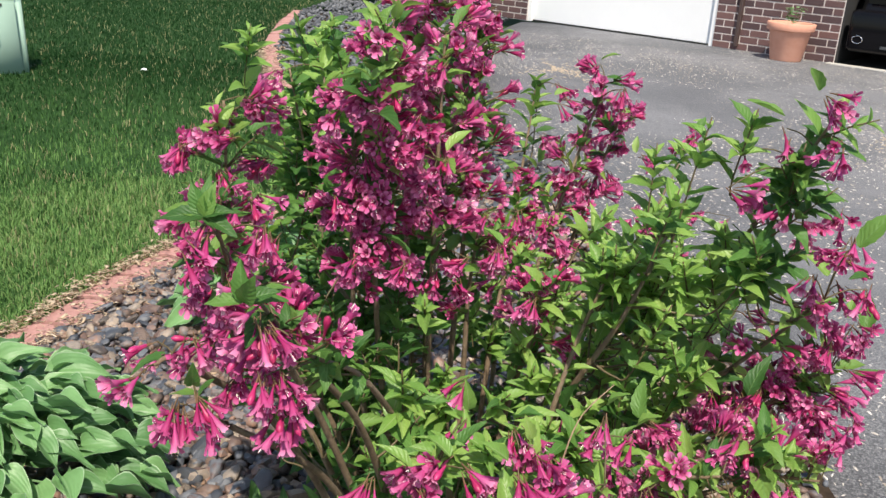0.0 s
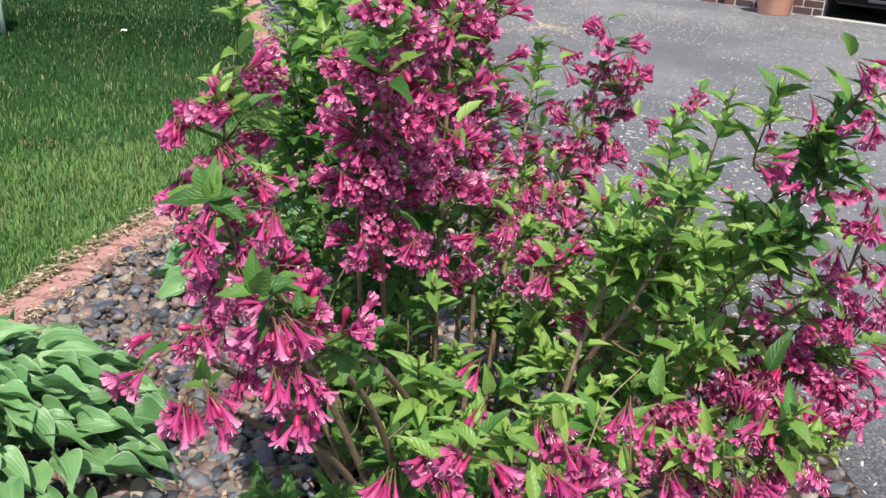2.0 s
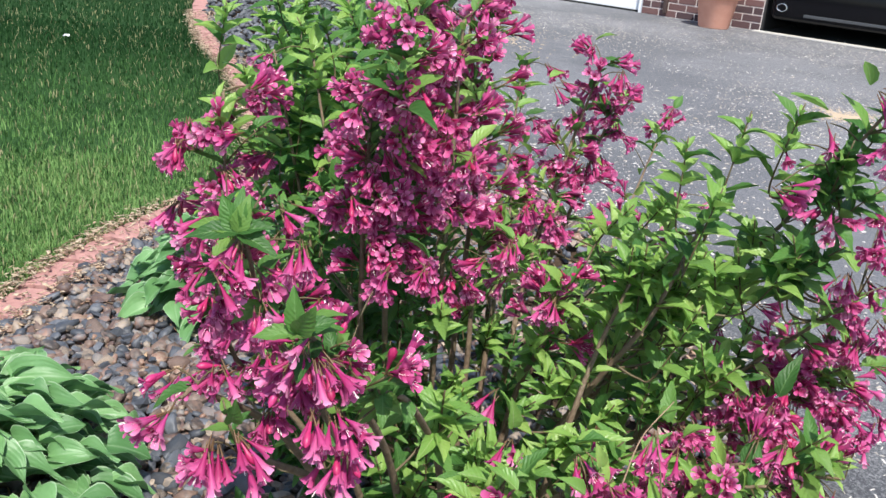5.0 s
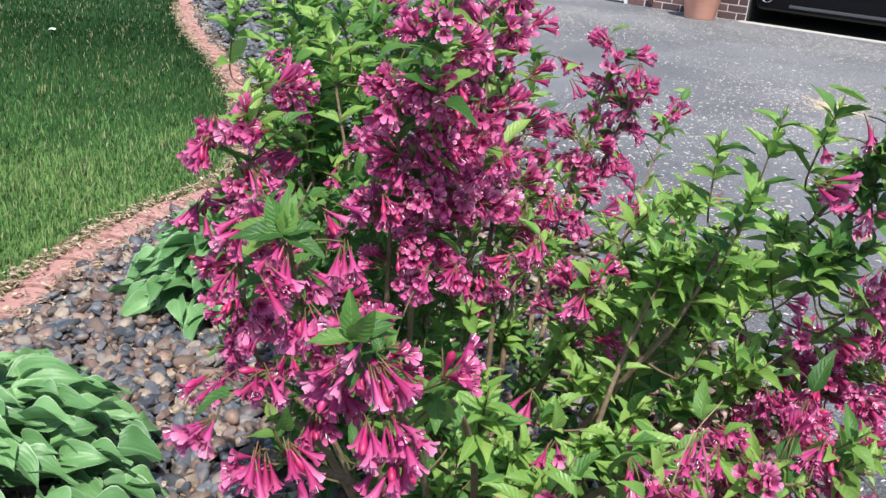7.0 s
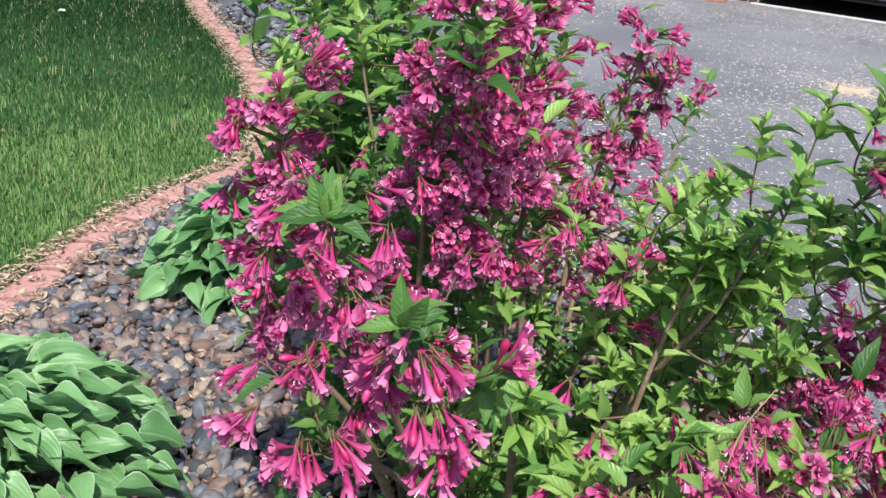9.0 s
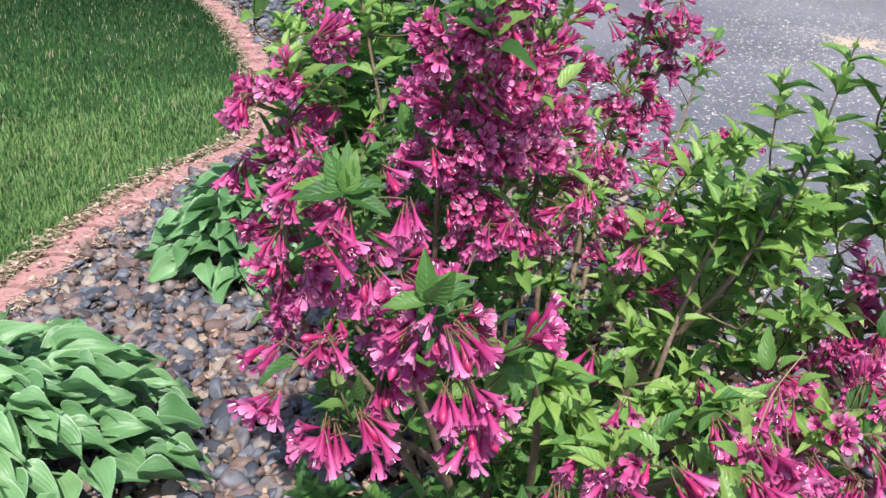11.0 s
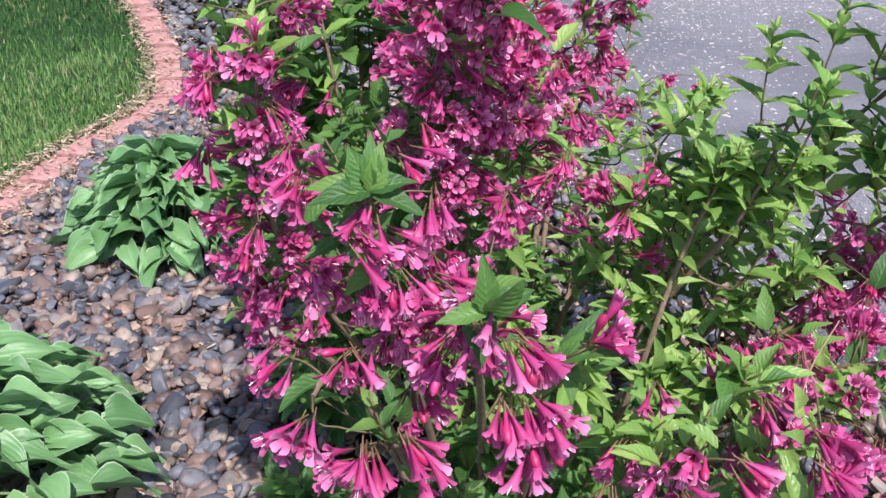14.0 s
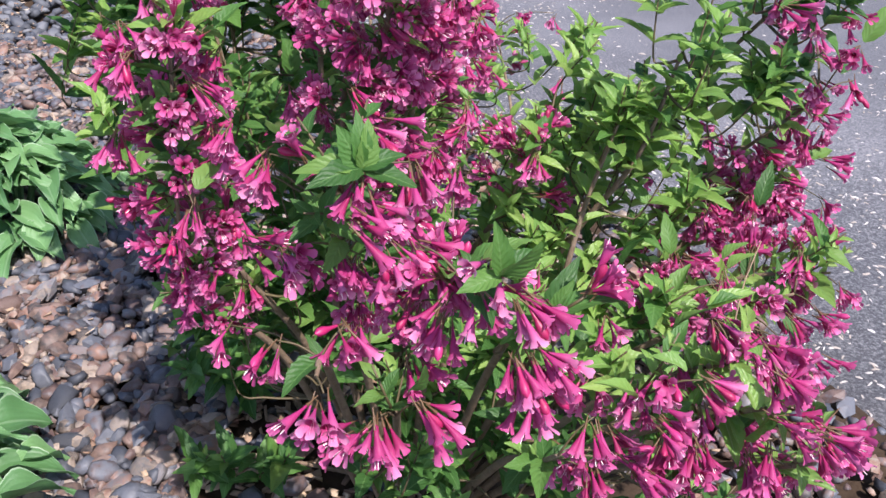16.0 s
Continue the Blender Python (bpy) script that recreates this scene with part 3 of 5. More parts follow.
def grass_blades(count, y0, y1, far_x):
    v, f, tone, al, ac = [], [], [], [], []
    made = 0
    while made < count:
        y = rg.uniform(y0, y1)
        left = max(far_x, -0.9 - 0.62 * y)
        x = rg.uniform(left, edge_x(y) - 0.05)
        d = edge_x(y) - 0.05 - x
        if d < 0.05 and rg.random() < 0.2:
            continue
        z = height(x, y) - 0.012
        patch = noise.noise((x * 2.2, y * 2.2, 1.0))
        fine = noise.noise((x * 7, y * 7, 4.0))
        h = rg.uniform(0.018, 0.038) * (1 + 0.35 * patch + 0.2 * fine) * (1.15 if d < 0.12 else 1)
        w = rg.uniform(0.0016, 0.003) * (1 + 0.10 * y)
        a, lean = rg.uniform(0, 6.283), rg.uniform(0.1, 0.85) * h
        dx, dy = math.cos(a), math.sin(a)
        n = len(v)
        for s, k in ((0, 1.0), (0.5, 0.85)):
            bx, by = x + dx * lean * s * s, y + dy * lean * s * s
            v += [(bx - dy * w * k / 2, by + dx * w * k / 2, z + h * s), (bx + dy * w * k / 2, by - dx * w * k / 2, z + h * s)]
        v.append((x + dx * lean, y + dy * lean, z + h * (1 - 0.3 * lean / h)))
        f += [(n, n + 1, n + 3, n + 2), (n + 2, n + 3, n + 4)]
        # dry blades pale near edging; far lawn's shading is painted in as darker tone
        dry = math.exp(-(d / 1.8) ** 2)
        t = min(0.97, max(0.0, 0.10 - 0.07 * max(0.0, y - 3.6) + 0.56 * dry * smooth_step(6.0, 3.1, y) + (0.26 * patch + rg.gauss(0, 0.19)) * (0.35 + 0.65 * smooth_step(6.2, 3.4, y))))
        if rg.random() < 0.008 + 0.05 * dry + 0.35 * max(0.0, fine - 0.22) + (0.25 if d < 0.05 else 0.0):
            t = 0.999
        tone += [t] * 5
        al += [0, 0, 0.5, 0.5, 1]
        ac += [0.5] * 5
        made += 1
    return v, f, {"tone": tone, "along": al, "across": ac}


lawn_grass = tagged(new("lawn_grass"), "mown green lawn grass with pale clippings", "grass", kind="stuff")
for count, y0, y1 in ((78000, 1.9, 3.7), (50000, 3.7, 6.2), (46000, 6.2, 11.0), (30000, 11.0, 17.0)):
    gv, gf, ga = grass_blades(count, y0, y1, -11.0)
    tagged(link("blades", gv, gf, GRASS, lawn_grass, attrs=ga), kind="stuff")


# ---- the garage ----
HOUSE = pose(2.428, 10.80, -0.085, 0, 0, math.degrees(math.atan2(-0.617, 0.787)))      # x along the wall, y into the house
COURSE, LONG = 0.078, 0.21
DOOR_W, DOOR_H, PIER = 2.62, 2.15, 1.367
house = tagged(new("house"), "brick house front with two garage openings", "house")
house.matrix_basis = HOUSE


def brick_field(name, x0, x1, z0, z1, depth=0.2):
    """A backing of mortar with single bricks standing proud of it."""
    core = part(name, box_bm(x0, 0.0, z0, x1, depth, z1), MORTAR, house, "brick wall in running bond with pale mortar")
    return core


wall_left = brick_field("wall", -6.5, -DOOR_W, 0, 3.0)
wall_pier = brick_field("wall", 0.0, PIER, 0, 3.0)
wall_right = brick_field("wall", PIER + 2.7, PIER + 5.5, 0, 3.0)
wall_over = brick_field("wall", -DOOR_W, 0.0, DOOR_H, 3.0)
wall_over_car = brick_field("wall", PIER, PIER + 2.7, DOOR_H, 3.0)
part("gable", box_bm(-6.5, 0.0, 3.0, PIER + 5.5, 0.2, 4.0), WHITE, house, "white siding above the brick")
bm = bmesh.new()
r = [bm.verts.new(p) for p in ((-6.9, -0.45, 3.95), (PIER + 5.9, -0.45, 3.95), (PIER + 5.9, 4.0, 5.8), (-6.9, 4.0, 5.8), (-6.9, -0.45, 4.07), (PIER + 5.9, -0.45, 4.07), (PIER + 5.9, 4.0, 5.92), (-6.9, 4.0, 5.92))]
for q in ((0, 3, 2, 1), (4, 5, 6, 7), (0, 1, 5, 4), (1, 2, 6, 5), (2, 3, 7, 6), (3, 0, 4, 7)):
    bm.faces.new([r[i] for i in q])
part("roof", bm, DARK_METAL, house, "dark shingled roof")
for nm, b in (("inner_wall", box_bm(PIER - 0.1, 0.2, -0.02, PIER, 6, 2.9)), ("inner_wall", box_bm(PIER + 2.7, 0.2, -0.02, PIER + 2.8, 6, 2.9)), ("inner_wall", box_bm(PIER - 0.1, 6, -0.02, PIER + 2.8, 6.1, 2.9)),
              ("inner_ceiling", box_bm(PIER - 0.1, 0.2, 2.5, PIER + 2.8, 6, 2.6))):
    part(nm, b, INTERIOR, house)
part("garage_floor", box_bm(PIER, 0.0, -0.1, PIER + 2.7, 6, 0.004), INTERIOR, house, "concrete garage floor and sill, shade painted in near-black")

garage_door = tagged(new("garage_door"), "closed white sectional garage door in a brick wall", "garage door")
garage_door.matrix_basis = HOUSE
for i in range(4):
    z0 = 0.02 + i * 0.53
    p = part("panel", box_bm(-DOOR_W + 0.05, 0.07, z0, -0.05, 0.11, z0 + 0.525, 0.006), WHITE, garage_door, smooth=False)
part("frame", box_bm(-DOOR_W + 0.0, 0.015, 0, -DOOR_W + 0.05, 0.13, DOOR_H, 0.004), WHITE, garage_door)
part("frame", box_bm(-0.05, 0.015, 0, 0.0, 0.13, DOOR_H, 0.004), WHITE, garage_door)
part("frame", box_bm(-DOOR_W + 0.05, 0.015, DOOR_H - 0.03, -0.05, 0.13, DOOR_H, 0.004), WHITE, garage_door)
part("weather_seal", box_bm(-DOOR_W + 0.05, 0.065, 0.0, -0.05, 0.115, 0.02, 0.003), RUBBER, garage_door, "grey rubber seal")

spout = tagged(new("downspout"), "dark brown metal downspout on the brick pier", "downspout")
spout.matrix_basis = HOUSE
part("pipe", box_bm(0.265, -0.05, 0.04, 0.315, -0.005, 3.0, 0.012), DARK_METAL, spout)
part("strap", box_bm(0.24, -0.055, 1.2, 0.34, -0.002, 1.23, 0.004), DARK_METAL, spout)

# thin black panel added so the opening looks dark right up to the pier
part("jamb", box_bm(PIER, 0.004, 0.0, PIER + 0.012, 0.22, DOOR_H), INTERIOR, house, "black panel added on the pier side to darken the opening")
apron = part("concrete_sill", box_bm(PIER - 0.05, -0.1, -0.02, PIER + 2.8, -0.001, 0.012, 0.005), CONCRETE)
apron.matrix_basis = HOUSE
tagged(apron, "pale concrete sill before the open garage", "sill", kind="structure")


def lathe(profile, seg=32):
    v, f = [], []
    for r_, z_ in profile:
        for k in range(seg):
            a = 2 * math.pi * k / seg
            v.append((r_ * math.cos(a), r_ * math.sin(a), z_))
    for j in range(len(profile) - 1):
        for k in range(seg):
            a, b = j * seg + k, j * seg + (k + 1) % seg
            f.append((a, b, b + seg, a + seg))
    return v, f


pot = tagged(new("flower_pot"), "large terracotta pot with a small leafy plant by the pier", "flower pot")
pot.matrix_basis = HOUSE @ pose(0.965, -0.28, 0.0) @ Matrix.Diagonal((0.92, 0.92, 0.83, 1))
pv, pf = lathe([(0.0, 0.0), (0.165, 0.0), (0.172, 0.012), (0.222, 0.36), (0.226, 0.365), (0.25, 0.366), (0.254, 0.372), (0.262, 0.45), (0.256, 0.458), (0.238, 0.458), (0.232, 0.45), (0.222, 0.36), (0.0, 0.36)])
link("body", pv, pf, TERRACOTTA, pot)
sv, sf = lathe([(0.0, 0.425), (0.15, 0.42), (0.226, 0.405)], 24)
link("potting_soil", sv, sf, SOIL, pot)
rp = random.Random(3)
pot_leaf = blade(rp, 0.075, 0.05, 0.2, 0.35, heart=True, stalk=0.02)
leaves = Pile()
for i in range(46):
    a, h_ = rp.uniform(0, 6.28), rp.uniform(0.0, 0.2)
    at = (0.07 * math.cos(a) * rp.random(), 0.07 * math.sin(a) * rp.random(), 0.43 + h_)
    leaves.add(pot_leaf, aim(at, (math.cos(a), math.sin(a), rp.uniform(0.0, 0.7)), scale=rp.uniform(0.6, 1.1)), rp.random())
leaves.build("plant", [HOSTA], pot, "small green leafy plant")

# ---- the black car in the open garage ----
car = tagged(new("car"), "black car parked in the open garage, tail outwards", "car")
car.matrix_basis = HOUSE @ pose(PIER + 1.04, 0.06, 0.0)
prof = [(0.0, 0.30), (-0.02, 0.48), (0.0, 0.56), (0.05, 0.62), (0.06, 0.85), (0.12, 0.98), (0.5, 1.03), (1.0, 1.38), (2.3, 1.43), (3.0, 1.05), (4.3, 0.9), (4.45, 0.6), (4.4, 0.28), (2.2, 0.2)]
cv, cf = [], []
for x, k in ((-0.93, 0.94), (-0.86, 1.0), (0.86, 1.0), (0.93, 0.94)):
    for y, z in prof:
        t = max(0.0, (z - 0.95) / 0.5)
        cv.append((x * (1 - 0.2 * t), y * k + (0.12 if k < 1 else 0), z))
n = len(prof)
for j in range(3):
    for i in range(n):
        a, b = j * n + i, j * n + (i + 1) % n
        cf.append((a, b, b + n, a + n))
cf += [tuple(range(n))[::-1], tuple(3 * n + i for i in range(n))]
link("body", cv, cf, CAR_PAINT, car, smooth=False)
bump_part = part("bumper", box_bm(-0.97, -0.09, 0.14, 0.97, 0.1, 0.56, 0.06), CAR_PAINT, car, smooth=True)
# grey strip stands in for a faint reflection on the black bumper
part("reflection_strip", box_bm(-0.62, -0.1, 0.2, 0.6, -0.07, 0.23, 0.006), GREY_REFLECTION, bump_part, "grey strip painted in for a faint reflection")
for sx in (-1, 1):
    part("tail_lamp", box_bm(sx * 0.68 - 0.17, -0.0, 0.68, sx * 0.68 + 0.17, 0.1, 0.82, 0.02), LENS_RED, car, "red tail lamp")
    for y in (0.85, 3.5):
        wv, wf = lathe([(0.0, -0.1), (0.2, -0.1), (0.3, -0.1), (0.325, -0.07), (0.325, 0.07), (0.3, 0.1), (0.2, 0.1), (0.0, 0.1)], 28)
        w = link("wheel", wv, wf, RUBBER, car, "black tyre")
        w.matrix_basis = pose(sx * 0.82, y, 0.325, 0, 90, 0)
part("rear_window", box_bm(-0.6, 0.62, 1.08, 0.6, 0.64, 1.3), CAR_PAINT, car)
rv, rf = [], []
for k in range(24):
    a = 2 * math.pi * k / 24
    for q in range(6):
        b = 2 * math.pi * q / 6
        rr = 0.05 + 0.006 * math.cos(b)
        rv.append((rr * 1.35 * math.cos(a), 0.006 * math.sin(b), rr * math.sin(a)))
for k in range(24):
    for q in range(6):
        rf.append((k * 6 + q, k * 6 + (q + 1) % 6, ((k + 1) % 24) * 6 + (q + 1) % 6, ((k + 1) % 24) * 6 + q))
ring = link("exhaust_ring", rv, rf, CHROME, car, "bright metal ring")
ring.matrix_basis = pose(-0.85, -0.1, 0.27) @ Matrix.Diagonal((0.75, 1, 0.75, 1))

# ---- the utility box on the lawn ----
ubox = tagged(new("utility_box"), "pale green plastic utility box standing on the lawn", "utility box")
ubox.matrix_basis = pose(-2.84, 5.36, height(-2.8, 5.3) - 0.07, 0, 0, 28)
bm = box_bm(-0.2, -0.16, 0, 0.2, 0.16, 0.48)
for vt in bm.verts:
    k = 1 - 0.16 * vt.co.z
    vt.co.x *= k
    vt.co.y *= k
bmesh.ops.bevel(bm, geom=[e for e in bm.edges if e.verts[0].co.z > 0.4 or e.verts[1].co.z > 0.4], offset=0.035, segments=4, affect="EDGES")
part("cover", bm, PALE_GREEN, ubox, smooth=True)
part("base", box_bm(-0.22, -0.18, -0.04, 0.22, 0.18, 0.03, 0.008), PALE_GREEN, ubox)
lab = part("label_plate", box_bm(-0.09, -0.165, 0.22, 0.06, -0.148, 0.36), PAPER, ubox, "yellow warning label")
for k in range(4):
    part("print_bar", box_bm(-0.07, -0.168, 0.245 + 0.027 * k, 0.04 - 0.02 * (k % 2), -0.1652, 0.255 + 0.027 * k), INK, lab)
part("latch", box_bm(0.05, -0.155, 0.43, 0.09, -0.14, 0.445, 0.003), INK, ubox)


scrap_v = [(-0.03, -0.02, 0.0), (0.0, -0.026, 0.012), (0.032, -0.012, 0.0), (0.026, 0.02, 0.014), (0.0, 0.028, 0.0), (-0.028, 0.018, 0.013), (0.0, 0.0, 0.02)]
scrap = link("paper_scrap", scrap_v + [(x, y, z - 0.002) for x, y, z in scrap_v], [(k, (k + 1) % 6, 6) for k in range(6)] + [((k + 1) % 6 + 7, k + 7, 13) for k in range(6)], WHITE, smooth=False)
scrap.matrix_basis = pose(-2.01, 5.525, height(-2.01, 5.525) + 0.02) @ Matrix.Diagonal((0.55, 0.55, 0.55, 1))
tagged(scrap, "crumpled white paper scrap lying in the grass", "paper")


# ---- hostas ----
def hosta(x, y, radius, tall, count, length, seed, label):
    """A mound of overlapping heart-shaped leaves on arching stalks."""
    r_ = random.Random(seed)
    thing = tagged(new("hosta"), label, "hosta", "hostas in the bed")
    thing.matrix_basis = pose(x, y, height(x, y) - 0.01)
    kinds = [blade(r_, length * r_.uniform(0.85, 1.2), length * r_.uniform(0.52, 0.72), r_.uniform(0.35, 1.1), r_.uniform(0.1, 0.5), 10, 0.0, 0.11, True, 0.0) for _ in range(14)]
    leaf_kinds = [template_mesh("leaf", t, [HOSTA]) for t in kinds]
    under = Pile()
    for i in range(count):
        low = i >= 0.62 * count
        q = r_.uniform(0.15, 1.0) if low else (i + 0.5) / (0.62 * count)
        a = i * 2.39996 + r_.uniform(-0.3, 0.3)
        rad = radius * (q ** 0.6) * r_.uniform(0.9, 1.06)
        top = tall * (1 - 0.72 * q ** 1.7) * (r_.uniform(0.5, 0.75) if low else r_.uniform(0.85, 1.08))
        out = Vector((math.cos(a), math.sin(a), 0))
        start = out * max(0.0, rad - length * 0.7)
        start.z = max(0.02, top)
        slope = 0.34 - 0.72 * q + r_.uniform(-0.3, 0.35)
        side = Vector((-math.sin(a), math.cos(a), 0)) * r_.uniform(-0.8, 0.8)
        m = aim(start, out + side + Vector((0, 0, slope)), (r_.uniform(-0.6, 0.6), r_.uniform(-0.7, 0.4), 1), r_.uniform(0.66, 1.05))
        k = r_.randrange(len(kinds))
        if low:
            under.add(kinds[k], m, r_.random())
            continue
        lf = new("leaf", leaf_kinds[k])
        lf.parent, lf.matrix_basis = thing, m
        if i % 4 == 0:
            line = spline([out * (0.02 + 0.03 * q), out * (0.3 * start.length) + Vector((0, 0, start.z * 0.6)), start + out * 0.012], 5)
            sv_, sf_ = tube(line, 0.0028, 0.0022, 5)
            link("stalk", sv_, sf_, HOSTA, thing, attrs={"tone": [0.3] * len(sv_), "along": [0.5] * len(sv_), "across": [0.0] * len(sv_)})
    tagged(under.build("lower_leaves", [HOSTA], thing), kind="stuff")
    return thing


hosta(-0.80, 1.69, 0.375, 0.23, 400, 0.09, 21, "broad low hosta with grey-green leaves in pebbles")
hosta(-0.51, 2.56, 0.26, 0.2, 230, 0.098, 22, "small hosta mound with green leaves beside the edging")
hosta(-0.50, 5.00, 0.2, 0.16, 60, 0.10, 23, "far hosta with pale green leaves among grey gravel")


# ---- the flowering shrub ----
rw = random.Random(42)
shrub = tagged(new("weigela_shrub"), "weigela shrub covered in magenta trumpet flowers on arching canes", "shrub")
flowers = [trumpet(rw, rw.uniform(0.025, 0.031), rw.uniform(0.0034, 0.0058)) for _ in range(14)]
buds = [bud(rw, rw.uniform(0.016, 0.026)) for _ in range(5)]
leafs = [blade(rw, rw.uniform(0.038, 0.056), rw.uniform(0.016, 0.024), rw.uniform(0.2, 0.8), rw.uniform(0.0, 0.55), 10, 0.13, 0.06) for _ in range(16)]
young = [blade(rw, rw.uniform(0.036, 0.054), rw.uniform(0.0145, 0.021), rw.uniform(0.4, 0.95), rw.uniform(-0.05, 0.35), 8, 0.12, 0.05) for _ in range(8)]
FLOWER_MATS = [PETAL, STAMEN, CALYX, BUD]
flower_meshes = [template_mesh("flower", t, FLOWER_MATS) for t in flowers]
leaf_meshes = [template_mesh("leaf", t, [LEAF]) for t in leafs]
single = {"flower": 0, "leaf": 0}
more_flowers, more_leaves, new_leaves, twigs = Pile(), Pile(), Pile(), Pile()
samples = []


def near_front(p):
    return p[1] < 1.2 + 0.15 * p[0] and p[2] > 0.42


def flower(at, forward, scale=1.0):
    k = rw.randrange(len(flowers))
    m = aim(at, forward, (rw.uniform(-1, 1), rw.uniform(-1, 1), rw.uniform(-1, 1)), scale, "Z")
    if near_front(at) and single["flower"] < 290:
        ob = new("flower", flower_meshes[k])
        ob.parent, ob.matrix_basis = shrub, m
        single["flower"] += 1
    else:
        more_flowers.add(flowers[k], m, rw.random())


def leaf(at, forward, scale=1.0, fresh=False, up=None):
    if at[0] < -0.02 and at[1] < 1.36 and at[2] < 0.57 and rw.random() < 0.55:
        return      # leaves thinned here so the low side looks as dark as in shade
    u = up or (rw.uniform(-0.35, 0.35), rw.uniform(-0.5, 0.2), 1)
    if at[1] < 1.2:
        scale *= 0.85
    m = aim(at, forward, u, scale)
    if fresh:
        new_leaves.add(rw.choice(young), m, rw.random())
    elif near_front(at) and single["leaf"] < 290 and scale > 0.7:
        ob = new("leaf", rw.choice(leaf_meshes))
        ob.parent, ob.matrix_basis = shrub, m
        single["leaf"] += 1
    else:
        more_leaves.add(rw.choice(leafs), m, rw.random())


def stem(points, r0, r1):
    v_, f_ = tube(points, r0, r1, 5)
    twigs.add(template(v_, f_, {"tone": [0.5] * len(v_)}), Matrix.Identity(4))


def whorl(at, axis, pairs=3, scale=1.0, fresh=False):
    """Opposite leaf pairs at a shoot's end, each turned a quarter from the last."""
    ax = Vector(axis).normalized()
    a = ax.orthogonal().normalized()
    a.rotate(Matrix.Rotation(rw.uniform(0, 3.14), 3, ax))
    b = ax.cross(a)
    for i in range(pairs):
        side = (a, b)[i % 2]
        p = Vector(at) - ax * 0.014 * (pairs - i)
        lift = 0.4 + 0.65 * i / pairs
        s = scale * (1.0 - 0.18 * i) * rw.uniform(0.85, 1.1)
        for sg in (-1, 1):
            d = side * sg + ax * lift + Vector((0, 0, 0.1))
            leaf(p, d, s, fresh, ax + Vector((0, -0.2, 0.5)))


def truss(at, out, count, scale=1.0):
    """A bunch of trumpets that fan out and hang from one node."""
    o = Vector(out).normalized()
    side = o.orthogonal().normalized()
    side.rotate(Matrix.Rotation(rw.uniform(0, 6.28), 3, o))
    other = o.cross(side)
    for i in range(count):
        r = 0.62 * math.sqrt((i + 0.4) / count) * rw.uniform(0.75, 1.25)
        a = i * 2.4 + rw.uniform(-0.5, 0.5)
        d = o + side * r * math.cos(a) + other * r * math.sin(a) + Vector((0, 0, -0.22 * rw.random()))
        p = Vector(at) + d.normalized() * rw.uniform(0.004, 0.014) + Vector((rw.uniform(-1, 1), rw.uniform(-1, 1), rw.uniform(-1, 1))) * 0.006
        if rw.random() < 0.13:
            more_flowers.add(rw.choice(buds), aim(p, d, (0.3, 0.2, 1), scale, "Z"), rw.random())
        else:
            flower(p, d, scale * rw.uniform(0.76, 1.0))


def cane(points, r0=0.006, r1=0.0016, start=0.3, bloom=0.6, leafy=0.8, fresh=0.25, count=7, gap=0.028, label="", end=True):
    """One woody cane with opposite leaves and flowering spurs from the start of its leafy length to the tip."""
    line = spline(points, 14 * (len(points) - 1))
    v_, f_ = tube(line, r0, r1, 7)
    link("cane", v_, f_, BARK, shrub, label)
    run, turn = 0.0, rw.uniform(0, 3)
    for i in range(1, len(line)):
        u = i / (len(line) - 1)
        p, q = Vector(line[i - 1]), Vector(line[i])
        samples.append(q)
        run += (q - p).length
        if u < start or run < gap:
            continue
        run = 0.0
        ax = (q - p).normalized()
        a = ax.orthogonal().normalized()
        a.rotate(Matrix.Rotation(turn, 3, ax))
        turn += 1.5708 + rw.uniform(-0.3, 0.3)
        for sg in (-1, 1):
            d = (a * sg + ax * 0.45 + Vector((0, 0, 0.1))).normalized()
            if rw.random() < bloom:
                l = rw.uniform(0.012, 0.035)
                tip = q + d * l
                stem([q, q + d * l * 0.6, tip], 0.0013, 0.0009)
                truss(tip, d, max(2, count + rw.randint(-1, 2)))
                if rw.random() < 0.5:
                    leaf(q + d * l * 0.7, d + Vector((rw.uniform(-1, 1), rw.uniform(-1, 1), 0.3)), rw.uniform(0.55, 0.9), rw.random() < fresh)
            if rw.random() < leafy:
                leaf(q, d + Vector((0, 0, rw.uniform(-0.3, 0.4))), rw.uniform(0.7, 1.15), rw.random() < fresh)
            elif rw.random() < 0.35:
                l = rw.uniform(0.03, 0.07)
                tip = q + (d + Vector((0, 0, 0.5))).normalized() * l
                stem([q, (q + tip) / 2 + ax * 0.004, tip], 0.0013, 0.0008)
                whorl(tip, tip - q, 3, rw.uniform(0.6, 0.9), rw.random() < fresh + 0.2)
    if end:
        whorl(line[-1], Vector(line[-1]) - Vector(line[-2]), 4, 0.9, rw.random() < fresh + 0.35)


